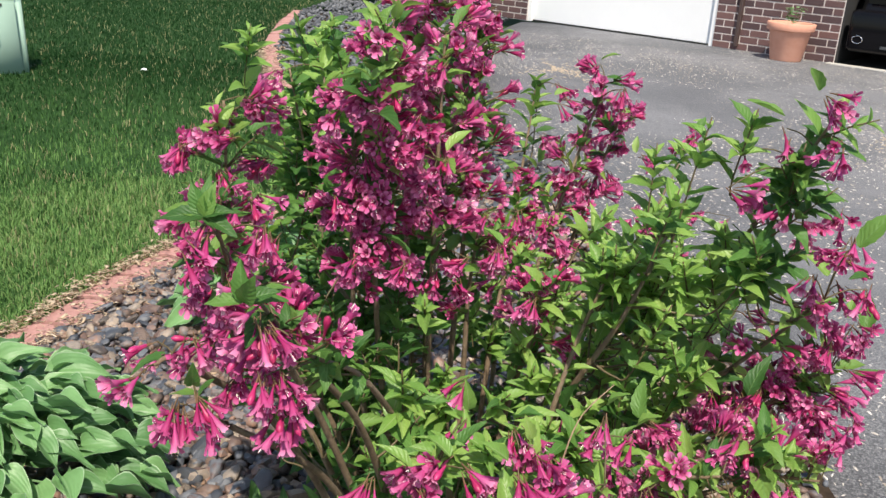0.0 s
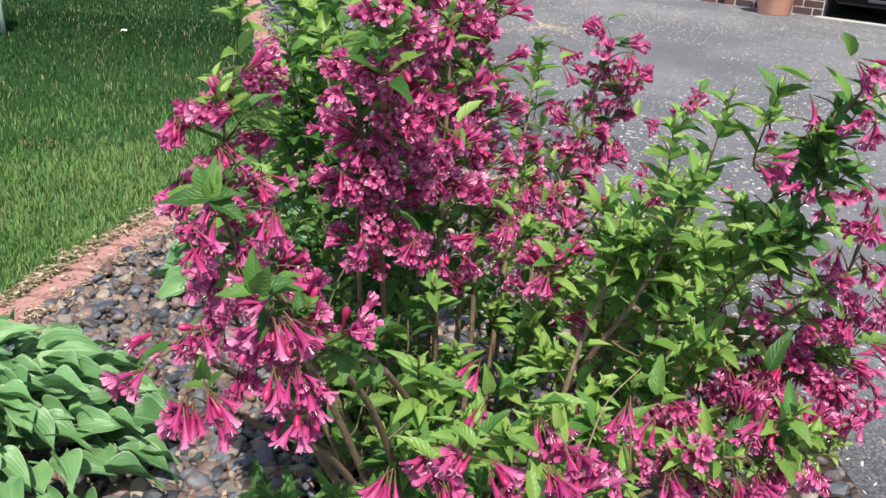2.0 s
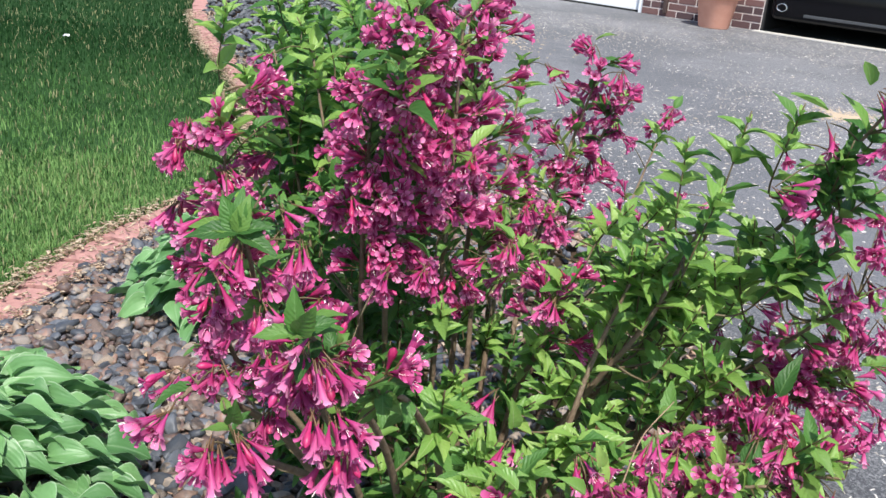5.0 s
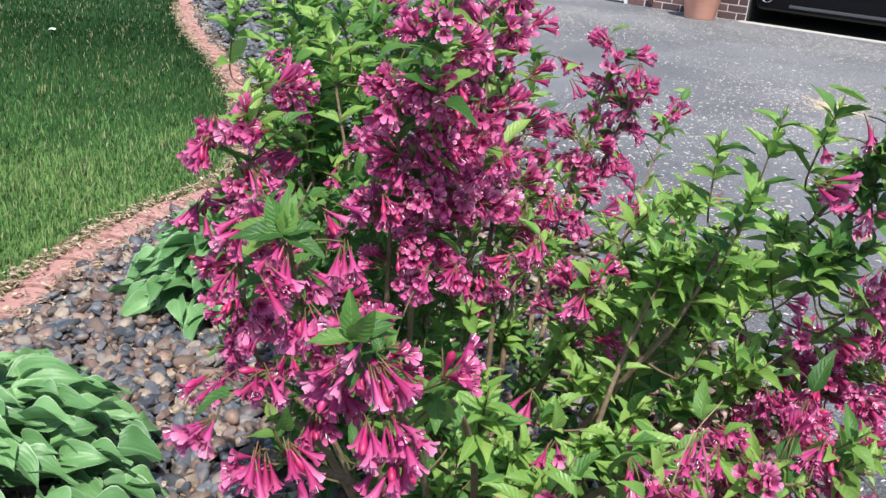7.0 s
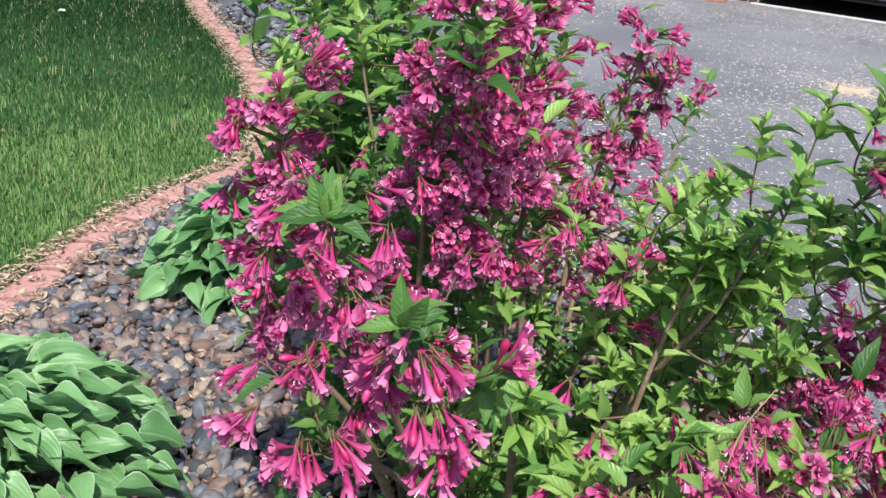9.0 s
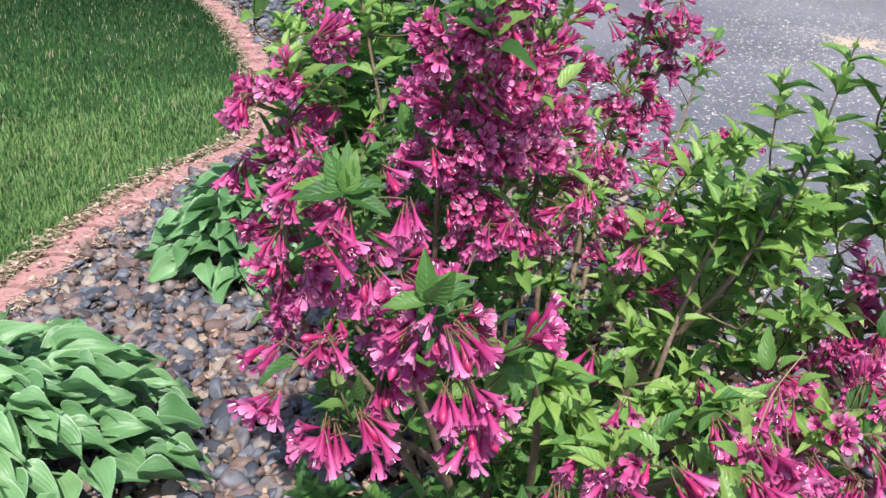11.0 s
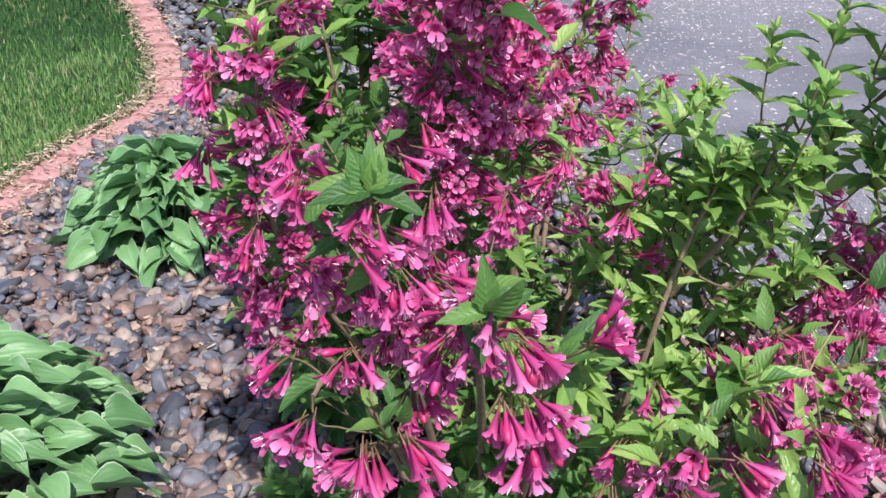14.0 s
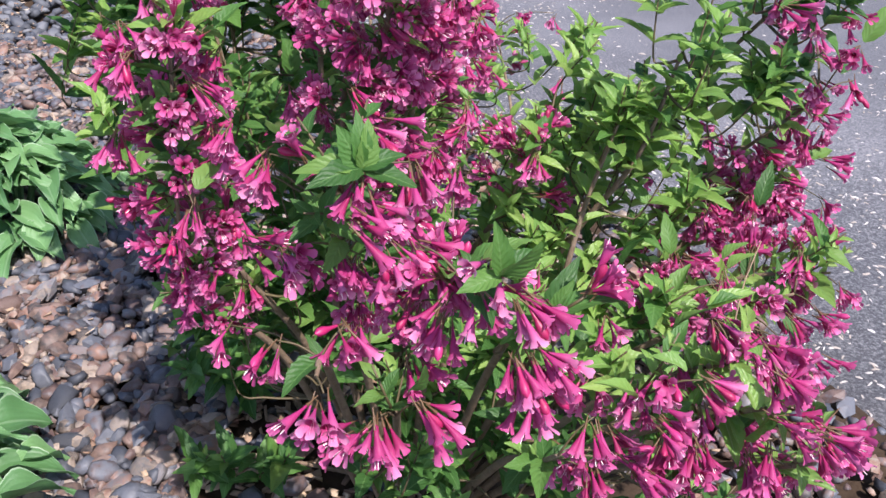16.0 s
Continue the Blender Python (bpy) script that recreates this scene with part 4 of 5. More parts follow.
def spur(x, y, z, count=6, leaves_=1, fresh=False, scale=1.0):
    """A flowering side shoot, its bunch round the place given, that springs from the nearest cane."""
    out = Vector((rw.uniform(-0.75, 0.75), rw.uniform(-0.95, -0.3), rw.uniform(-0.85, 0.0))).normalized()
    tip = Vector((x, y, z)) - out * 0.024
    root = min(samples, key=lambda s: (s - tip).length + (0.12 if s.z > z + 0.01 else 0))
    d = tip - root
    if d.length > 0.004:
        stem(spline([root, root.lerp(tip, 0.5) + Vector((0, 0, 0.12 * d.length)), tip], 6), 0.0011, 0.0007)
    if count:
        truss(tip, out, count, scale)
    for i in range(leaves_):
        leaf(tip - out * 0.015, Vector((rw.uniform(-1, 1), rw.uniform(-0.5, 0.5), rw.uniform(0.2, 1.0))), rw.uniform(0.7, 1.05), fresh or rw.random() < 0.2)


def shoot(x, y, z, lean=(0.0, 0.0, 1.0), length=0.16, fresh=0.6, scale=1.0):
    """An upright leafy shoot with its tip at the place given."""
    tip = Vector((x, y, z))
    root = tip - Vector(lean).normalized() * length
    base = min(samples, key=lambda s: (s - root).length + (0.1 if s.z > root.z else 0))
    line = spline([base, base.lerp(root, 0.6) - Vector((0, 0, 0.01)), root, tip], 16)
    stem(line, 0.002, 0.0009)
    turn = rw.uniform(0, 3)
    ax = (tip - root).normalized()
    k = int(length / 0.033)
    for i in range(k):
        q = root.lerp(tip, (i + 0.3) / k)
        a = ax.orthogonal().normalized()
        a.rotate(Matrix.Rotation(turn, 3, ax))
        turn += 1.5708
        for sg in (-1, 1):
            leaf(q, a * sg + ax * rw.uniform(0.3, 0.8), scale * rw.uniform(0.85, 1.15) * (1 - 0.3 * i / k), rw.random() < fresh * (0.35 + 0.65 * i / k))
    whorl(tip, ax, 4, scale * 0.8, fresh > 0.3)


# upright flowering canes
cane([(-0.02, 1.58, -0.02), (-0.12, 1.52, 0.3), (-0.24, 1.46, 0.55), (-0.25, 1.44, 0.79)], start=0.5, bloom=0.7, leafy=0.22, count=7, label="brown woody cane")
cane([(-0.04, 1.54, -0.02), (-0.15, 1.5, 0.3), (-0.25, 1.46, 0.46), (-0.26, 1.45, 0.66)], start=0.55, bloom=0.7, leafy=0.2, count=7)
cane([(0.0, 1.56, -0.02), (-0.05, 1.52, 0.35), (-0.06, 1.43, 0.65), (-0.045, 1.38, 0.88)], start=0.55, bloom=0.75, leafy=0.22, count=7)
cane([(0.03, 1.62, -0.02), (0.0, 1.62, 0.4), (0.02, 1.64, 0.7), (0.035, 1.7, 1.0)], start=0.58, bloom=0.75, leafy=0.22, count=7)
cane([(0.0, 1.66, -0.02), (-0.03, 1.7, 0.38), (-0.05, 1.66, 0.7), (-0.02, 1.64, 0.95)], start=0.6, bloom=0.7, leafy=0.22, count=7)
cane([(-0.01, 1.56, -0.02), (-0.08, 1.52, 0.35), (-0.09, 1.45, 0.6), (-0.085, 1.42, 0.80)], start=0.6, bloom=0.75, leafy=0.2, count=7)
cane([(0.02, 1.58, -0.02), (0.01, 1.55, 0.35), (0.01, 1.5, 0.65), (0.01, 1.5, 0.88)], start=0.6, bloom=0.7, leafy=0.2, count=7)
cane([(0.04, 1.62, -0.02), (0.04, 1.62, 0.4), (0.05, 1.62, 0.65), (0.05, 1.67, 0.88)], start=0.62, bloom=0.75, leafy=0.22, count=7)
cane([(0.1, 1.66, -0.02), (0.16, 1.82, 0.4), (0.21, 1.88, 0.6), (0.26, 1.92, 0.77)], start=0.5, bloom=0.7, count=7, fresh=0.5, end=False)
cane([(0.12, 1.68, -0.02), (0.2, 1.9, 0.35), (0.25, 1.92, 0.55), (0.29, 1.9, 0.72)], start=0.5, bloom=0.5, count=7, fresh=0.5, end=False)
cane([(0.1, 1.7, -0.02), (0.12, 1.95, 0.4), (0.15, 2.08, 0.73)], start=0.6, bloom=0.0, fresh=0.5, leafy=0.9)
cane([(0.14, 1.7, -0.02), (0.36, 2.1, 0.35), (0.52, 2.42, 0.56)], start=0.55, bloom=0.3, leafy=0.8, fresh=0.6)
# canes that arch towards the path
cane([(0.0, 1.5, -0.02), (-0.1, 1.35, 0.4), (-0.16, 1.22, 0.62), (-0.172, 1.155, 0.735)], start=0.6, bloom=0.15, count=6, leafy=0.25, end=False)
cane([(0.02, 1.5, -0.02), (-0.04, 1.32, 0.4), (-0.09, 1.16, 0.6), (-0.11, 1.07, 0.7)], start=0.6, bloom=0.15, count=6, leafy=0.2, end=False)
cane([(-0.02, 1.5, -0.02), (-0.14, 1.32, 0.4), (-0.2, 1.14, 0.59), (-0.215, 1.1, 0.61)], start=0.75, bloom=0.1, count=5, leafy=0.3, fresh=0.0, end=False)
cane([(0.04, 1.48, -0.02), (0.02, 1.3, 0.38), (-0.02, 1.15, 0.58), (-0.06, 1.05, 0.66)], start=0.6, bloom=0.3, count=6, leafy=0.3)
cane([(0.0, 1.5, -0.02), (-0.08, 1.3, 0.35), (-0.15, 1.12, 0.54), (-0.165, 1.08, 0.575)], start=0.7, bloom=0.2, leafy=0.2, fresh=0.0, end=False)
cane([(0.06, 1.48, -0.02), (0.06, 1.3, 0.36), (0.05, 1.14, 0.5), (0.045, 1.07, 0.54)], start=0.6, bloom=0.04, leafy=0.8, fresh=0.85)
cane([(0.08, 1.46, -0.02), (0.1, 1.25, 0.34), (0.125, 1.12, 0.5), (0.13, 1.07, 0.55)], start=0.6, bloom=0.04, leafy=0.8, fresh=0.85)
cane([(0.08, 1.46, -0.02), (0.11, 1.22, 0.32), (0.135, 1.08, 0.48), (0.145, 1.03, 0.53)], start=0.6, bloom=0.04, leafy=0.8, fresh=0.85)
cane([(0.1, 1.46, -0.02), (0.15, 1.24, 0.32), (0.2, 1.16, 0.45), (0.215, 1.14, 0.5)], start=0.6, bloom=0.04, leafy=0.8, fresh=0.85)
cane([(0.1, 1.46, -0.02), (0.14, 1.2, 0.3), (0.155, 1.03, 0.46), (0.16, 0.99, 0.5)], start=0.6, bloom=0.04, leafy=0.8, fresh=0.85, end=False)
cane([(0.04, 1.46, -0.02), (0.02, 1.25, 0.3), (-0.02, 1.12, 0.44), (-0.03, 1.07, 0.5)], start=0.6, bloom=0.04, leafy=0.8)
# stout branches to the drive side
cane([(0.08, 1.54, -0.02), (0.14, 1.5, 0.25), (0.21, 1.455, 0.436), (0.255, 1.41, 0.56), (0.3, 1.42, 0.68)], 0.0062, 0.002, start=0.7, bloom=0.0, leafy=0.9, fresh=0.85, label="stout grey-brown branch")
cane([(0.12, 1.58, -0.02), (0.22, 1.6, 0.28), (0.32, 1.585, 0.45), (0.40, 1.44, 0.68), (0.435, 1.33, 0.85)], 0.0052, 0.0016, start=0.6, bloom=0.0, leafy=0.7, fresh=0.2, end=False, label="stout grey-brown branch")
cane([(0.12, 1.54, -0.02), (0.28, 1.5, 0.22), (0.43, 1.47, 0.4), (0.545, 1.46, 0.47)], start=0.5, bloom=0.4, leafy=0.5, fresh=0.8)
cane([(0.12, 1.5, -0.02), (0.24, 1.42, 0.25), (0.34, 1.32, 0.42), (0.42, 1.24, 0.47)], start=0.5, bloom=0.4, leafy=0.6, fresh=0.8)
cane([(0.1, 1.5, -0.02), (0.2, 1.36, 0.28), (0.29, 1.27, 0.42), (0.35, 1.22, 0.47)], start=0.55, bloom=0.35, leafy=0.7, fresh=0.8)
cane([(0.08, 1.5, -0.02), (0.14, 1.36, 0.3), (0.18, 1.27, 0.43), (0.2, 1.24, 0.48)], start=0.55, bloom=0.1, leafy=0.9, fresh=0.85)
cane([(0.1, 1.5, -0.02), (0.16, 1.42, 0.3), (0.2, 1.42, 0.5), (0.24, 1.42, 0.64)], start=0.6, bloom=0.0, leafy=0.9, fresh=0.85)
cane([(0.14, 1.6, -0.02), (0.3, 1.72, 0.25), (0.43, 1.88, 0.42)], start=0.55, bloom=0.15, leafy=0.9, fresh=0.8)
cane([(0.16, 1.62, -0.02), (0.36, 1.9, 0.3), (0.46, 2.2, 0.45)], start=0.55, bloom=0.3, leafy=0.9, fresh=0.8)
cane([(0.14, 1.56, -0.02), (0.3, 1.54, 0.3), (0.42, 1.47, 0.48), (0.48, 1.38, 0.62)], start=0.6, bloom=0.2, leafy=0.6, fresh=0.8)
cane([(0.14, 1.56, -0.02), (0.34, 1.56, 0.26), (0.47, 1.5, 0.42), (0.53, 1.44, 0.5)], start=0.5, bloom=0.45, leafy=0.5, fresh=0.8)
cane([(0.14, 1.56, -0.02), (0.32, 1.5, 0.2), (0.46, 1.42, 0.34), (0.52, 1.37, 0.38)], start=0.5, bloom=0.5, leafy=0.5, fresh=0.8)
cane([(0.09, 1.6, -0.02), (0.13, 1.6, 0.3), (0.15, 1.52, 0.46), (0.16, 1.48, 0.56)], start=0.5, bloom=0.3, leafy=0.8, fresh=0.4)
cane([(0.08, 1.64, -0.02), (0.1, 1.72, 0.35), (0.12, 1.8, 0.5), (0.13, 1.83, 0.62)], start=0.5, bloom=0.45, leafy=0.7, fresh=0.4)
cane([(0.05, 1.6, -0.02), (0.06, 1.6, 0.35), (0.06, 1.6, 0.5), (0.07, 1.6, 0.62)], start=0.55, bloom=0.4, leafy=0.6, fresh=0.4)
cane([(-0.03, 1.58, -0.02), (-0.16, 1.6, 0.04), (-0.29, 1.63, 0.05)], 0.004, 0.0015, start=0.5, bloom=0.0, leafy=0.8, fresh=0.0, end=False)
# leafy canes at the back
cane([(-0.05, 1.72, -0.02), (-0.12, 1.74, 0.4), (-0.19, 1.74, 0.79)], start=0.4, bloom=0.02, leafy=1.0, fresh=0.5)
cane([(-0.08, 1.74, -0.02), (-0.18, 1.8, 0.4), (-0.25, 1.78, 0.78)], start=0.4, bloom=0.02, leafy=1.0, fresh=0.5)
cane([(-0.05, 1.8, -0.02), (-0.1, 1.9, 0.4), (-0.12, 1.95, 0.84)], start=0.4, bloom=0.02, leafy=1.0, fresh=0.6)
cane([(0.0, 1.82, -0.02), (-0.02, 1.98, 0.4), (-0.04, 2.05, 0.86)], start=0.4, bloom=0.03, leafy=1.0, fresh=0.6)
cane([(-0.06, 1.84, -0.02), (-0.14, 2.0, 0.4), (-0.17, 2.08, 0.84)], start=0.4, bloom=0.0, leafy=1.0, fresh=0.6)


# flowering spurs, branch by branch
LEFT_COLUMN = [(-0.250, 1.671, 0.781, 5), (-0.287, 1.426, 0.741, 8), (-0.241, 1.381, 0.750, 8), (-0.305, 1.421, 0.714, 3), (-0.215, 1.446, 0.781, 8), (-0.222, 1.473, 0.704, 8), (-0.223, 1.373, 0.707, 7),
               (-0.313, 1.434, 0.639, 9), (-0.229, 1.305, 0.692, 8), (-0.180, 1.680, 0.613, 3), (-0.261, 1.350, 0.593, 9), (-0.260, 1.405, 0.496, 9), (-0.273, 1.438, 0.476, 8), (-0.207, 1.418, 0.460, 8),
               (-0.251, 1.276, 0.512, 3), (-0.209, 1.487, 0.769, 6), (-0.203, 1.291, 0.594, 5)]
FRONT_ARCH = [(-0.133, 1.176, 0.738, 6), (-0.180, 1.118, 0.723, 7), (-0.126, 1.145, 0.712, 8), (-0.148, 1.122, 0.668, 6), (-0.169, 1.181, 0.628, 8), (-0.178, 1.107, 0.615, 3), (-0.136, 1.086, 0.635, 7),
              (-0.080, 1.035, 0.670, 9), (-0.069, 1.024, 0.630, 11), (-0.246, 1.135, 0.599, 4), (-0.226, 1.058, 0.608, 6), (-0.140, 1.091, 0.590, 7), (-0.143, 1.042, 0.588, 7), (-0.180, 1.055, 0.571, 7),
              (-0.093, 1.028, 0.621, 9), (-0.227, 1.199, 0.711, 8), (-0.165, 1.105, 0.712, 5), (-0.141, 1.146, 0.696, 6), (-0.120, 1.045, 0.702, 2), (-0.079, 1.032, 0.596, 8), (-0.105, 1.06, 0.66, 7)]
CENTRE = [(-0.048, 1.673, 0.859, 7), (-0.090, 1.584, 0.836, 6), (0.034, 1.704, 0.801, 9), (-0.081, 1.342, 0.821, 9), (-0.037, 1.339, 0.815, 7), (-0.058, 1.334, 0.801, 2), (-0.103, 1.346, 0.795, 7),
          (0.008, 1.384, 0.787, 8), (-0.108, 1.444, 0.733, 8), (-0.019, 1.365, 0.755, 9), (-0.093, 1.388, 0.718, 8), (0.007, 1.486, 0.677, 8), (-0.073, 1.408, 0.664, 9), (0.0, 1.440, 0.655, 9), (0.062, 1.573, 0.622, 8),
          (-0.124, 1.481, 0.638, 8), (-0.069, 1.40, 0.605, 7), (0.015, 1.453, 0.568, 7), (-0.031, 1.412, 0.619, 9), (-0.043, 1.388, 0.692, 7), (0.038, 1.71, 0.85, 7)]
CENTRE_BACK = [(0.002, 1.660, 0.852, 6), (0.055, 1.720, 0.825, 6), (0.052, 1.700, 0.758, 6), (0.177, 1.950, 0.661, 6), (-0.02, 1.64, 0.9, 7), (0.05, 1.68, 0.74, 6), (0.04, 1.62, 0.7, 6)]
MIDDLE = [(0.134, 1.841, 0.620, 8), (0.181, 2.000, 0.530, 6), (0.143, 1.779, 0.552, 7), (0.206, 1.804, 0.509, 8), (0.165, 1.485, 0.570, 8), (0.140, 1.446, 0.542, 9), (0.098, 1.533, 0.577, 8), (0.124, 1.813, 0.618, 5),
          (0.05, 1.52, 0.53, 6), (0.062, 1.284, 0.505, 3), (0.189, 1.278, 0.478, 3)]
BACK_COLUMN = [(0.245, 1.923, 0.790, 5), (0.287, 1.875, 0.747, 10), (0.198, 2.013, 0.732, 7), (0.206, 1.890, 0.729, 8), (0.274, 1.899, 0.685, 8), (0.195, 1.917, 0.597, 7), (0.231, 1.894, 0.578, 7), (0.518, 2.396, 0.574, 8),
               (0.419, 2.288, 0.551, 7), (0.222, 1.907, 0.675, 7), (0.192, 1.849, 0.497, 5), (0.204, 2.105, 0.569, 4), (0.552, 2.503, 0.577, 5), (0.504, 2.166, 0.476, 5), (0.56, 2.158, 0.467, 4), (0.431, 1.896, 0.433, 4)]
DRIVE_SIDE = [(0.348, 1.363, 0.783, 1), (0.374, 1.371, 0.736, 5), (0.412, 1.588, 0.452, 6), (0.467, 1.514, 0.469, 7), (0.487, 1.457, 0.477, 8), (0.506, 1.458, 0.519, 8), (0.371, 1.395, 0.459, 6), (0.501, 1.424, 0.448, 8),
              (0.385, 1.348, 0.467, 7), (0.312, 1.326, 0.458, 9), (0.500, 1.560, 0.480, 6), (0.506, 1.458, 0.510, 7), (0.529, 1.456, 0.413, 7), (0.476, 1.463, 0.418, 7), (0.368, 1.412, 0.439, 7), (0.320, 1.384, 0.408, 8)]
DRIVE_TOP = [(0.504, 1.460, 0.581, 7), (0.553, 1.460, 0.444, 6), (0.519, 1.400, 0.613, 6), (0.522, 1.360, 0.621, 6), (0.544, 1.420, 0.540, 5), (0.424, 1.307, 0.858, 6), (0.40, 1.36, 0.80, 3), (0.426, 1.295, 0.807, 6),
             (0.351, 1.308, 0.759, 4), (0.459, 1.332, 0.688, 7), (0.451, 1.368, 0.633, 6), (0.498, 1.437, 0.565, 7), (0.462, 1.345, 0.725, 6), (0.404, 1.349, 0.72, 5), (0.458, 1.646, 0.378, 5), (0.484, 1.461, 0.486, 6)]
FOREGROUND = [(0.070, 1.155, 0.530, 4), (0.122, 1.068, 0.571, 5), (0.209, 1.178, 0.523, 6), (0.352, 1.236, 0.490, 8), (0.398, 1.247, 0.448, 8), (0.371, 1.457, 0.277, 5), (0.018, 1.118, 0.507, 7), (0.035, 1.073, 0.526, 8),
              (0.044, 1.053, 0.557, 7), (0.047, 1.029, 0.537, 8), (0.095, 1.036, 0.555, 8), (0.135, 1.075, 0.564, 8), (0.156, 1.042, 0.574, 7), (0.134, 1.007, 0.565, 8), (0.159, 1.057, 0.482, 7), (0.141, 0.993, 0.541, 7)]
FOREGROUND_LOW = [(0.153, 0.963, 0.55, 8), (0.197, 1.000, 0.479, 7), (0.099, 1.040, 0.467, 8), (0.067, 1.060, 0.471, 7), (0.161, 1.030, 0.468, 6), (-0.003, 1.100, 0.443, 6), (-0.01, 1.05, 0.52, 6), (0.372, 1.235, 0.482, 7), (0.33, 1.293, 0.43, 5), (0.236, 1.209, 0.49, 4)]
for branch in (LEFT_COLUMN, FRONT_ARCH, CENTRE, CENTRE_BACK, MIDDLE, BACK_COLUMN, DRIVE_SIDE, DRIVE_TOP, FOREGROUND, FOREGROUND_LOW):
    for place in branch:
        spur(*place, leaves_=rw.choice((0, 0, 1) if branch in (FRONT_ARCH, CENTRE, LEFT_COLUMN) else (0, 1, 1)), fresh=branch in (BACK_COLUMN, MIDDLE, FOREGROUND) and rw.random() < 0.6)


def drift(n, x, y, z, count=6):
    """Further flowering spurs through a stretch of the shrub."""
    for _ in range(n):
        spur(rw.uniform(*x), rw.uniform(*y), rw.uniform(*z), count + rw.randint(-1, 3), rw.choice((0, 0, 0, 1)))


drift(16, (-0.31, -0.19), (1.38, 1.5), (0.45, 0.78))
drift(28, (-0.12, 0.04), (1.36, 1.6), (0.58, 0.86))
drift(14, (-0.05, 0.07), (1.6, 1.73), (0.65, 0.97))
drift(13, (-0.2, -0.06), (1.08, 1.22), (0.56, 0.67))
drift(18, (0.0, 0.2), (1.0, 1.12), (0.42, 0.51))
drift(11, (0.24, 0.43), (1.15, 1.32), (0.38, 0.47))
drift(24, (0.40, 0.57), (1.36, 1.55), (0.38, 0.54))
drift(5, (0.45, 0.55), (1.33, 1.46), (0.56, 0.7), 5)
drift(12, (0.2, 0.3), (1.86, 1.96), (0.52, 0.74))
drift(10, (0.06, 0.17), (1.45, 1.8), (0.5, 0.62), 5)
# large-leaved shoot ends at the front
for place, dirs in (((-0.172, 1.128, 0.748), ((0.05, 0.1, 1.0), (0.25, 0.0, 0.9), (-0.35, 0.15, 0.75), (-0.9, 0.1, 0.2), (0.85, -0.2, 0.45), (0.75, -0.3, -0.25), (-0.7, -0.3, 0.15))),
                    ((-0.112, 1.04, 0.708), ((-0.1, 0.1, 1.0), (0.85, 0.1, 0.4), (0.8, 0.35, 0.15), (-0.85, -0.15, -0.05), (0.3, -0.4, 0.6)))):
    for d in dirs:
        leaf(place, d, rw.uniform(0.76, 0.94), False, (0.1 * d[0], -0.5, 0.85 if d[2] < 0.6 else 0.05))
whorl((-0.252, 1.41, 0.80), (-0.2, -0.2, 1), 4, 1.0, True)
whorl((-0.055, 1.33, 0.86), (0.0, -0.2, 1), 4, 1.2)
# upright green shoots
for place, lean, length in (((0.275, 1.45, 0.775), (0.0, 0.1, 1), 0.1), ((0.322, 1.40, 0.82), (0.15, 0.0, 1), 0.14), ((0.286, 1.34, 0.75), (0.2, -0.1, 1), 0.1), ((0.295, 1.48, 0.65), (-0.2, 0.0, 1), 0.1),
                            ((0.235, 1.40, 0.66), (-0.1, -0.3, 1), 0.12), ((0.394, 1.355, 0.68), (0.3, -0.3, 0.8), 0.1), ((0.36, 1.36, 0.84), (0.1, -0.2, 1), 0.1), ((0.256, 1.507, 0.625), (0.0, -0.2, 1), 0.1),
                            ((0.477, 1.625, 0.56), (0.3, 0.0, 0.8), 0.1), ((0.472, 1.775, 0.44), (0.2, -0.2, 0.9), 0.1), ((0.22, 1.52, 0.5), (0.0, -0.2, 1), 0.12), ((0.155, 2.09, 0.746), (0.0, 0.0, 1), 0.14)):
    shoot(*place, lean, length, 0.75)
for place, lean in (((0.41, 1.34, 0.81), (0.0, -0.3, 0.9)), ((0.445, 1.32, 0.77), (0.5, -0.3, 0.7)), ((0.395, 1.36, 0.78), (-0.5, -0.2, 0.8)), ((0.375, 1.35, 0.7), (-0.4, -0.3, 0.8)), ((0.435, 1.35, 0.69), (0.4, -0.4, 0.6)),
                    ((0.40, 1.38, 0.66), (-0.2, -0.4, 0.8)), ((0.45, 1.36, 0.83), (0.4, 0.0, 0.9))):
    shoot(*place, lean, 0.08, 0.15, 1.05)
# fresh shoots low at the front
for place, lean in (((0.007, 1.179, 0.585), (0.0, -0.4, 0.8)), ((0.035, 1.19, 0.56), (0.5, -0.3, 0.7)), ((0.057, 1.118, 0.545), (0.1, -0.5, 0.8)), ((0.031, 1.153, 0.515), (-0.2, -0.5, 0.8)), ((0.009, 1.42, 0.56), (0.0, -0.4, 0.8)),
                    ((0.171, 1.284, 0.485), (0.1, -0.4, 0.8)), ((0.157, 1.45, 0.465), (0.0, -0.4, 0.8)), ((0.235, 1.42, 0.435), (0.2, -0.4, 0.8)), ((0.29, 1.41, 0.47), (0.1, -0.4, 0.8)), ((0.13, 1.3, 0.46), (-0.2, -0.4, 0.8)),
                    ((0.2, 1.24, 0.5), (0.3, -0.4, 0.7)), ((0.1, 1.2, 0.5), (0.0, -0.5, 0.7)), ((0.403, 1.223, 0.535), (0.3, -0.4, 0.7)), ((0.44, 1.24, 0.5), (0.5, -0.3, 0.6)), ((0.26, 1.3, 0.45), (0.0, -0.4, 0.8)), ((0.3, 1.46, 0.6), (0.1, -0.3, 0.9))):
    shoot(*place, lean, 0.085, 0.9)


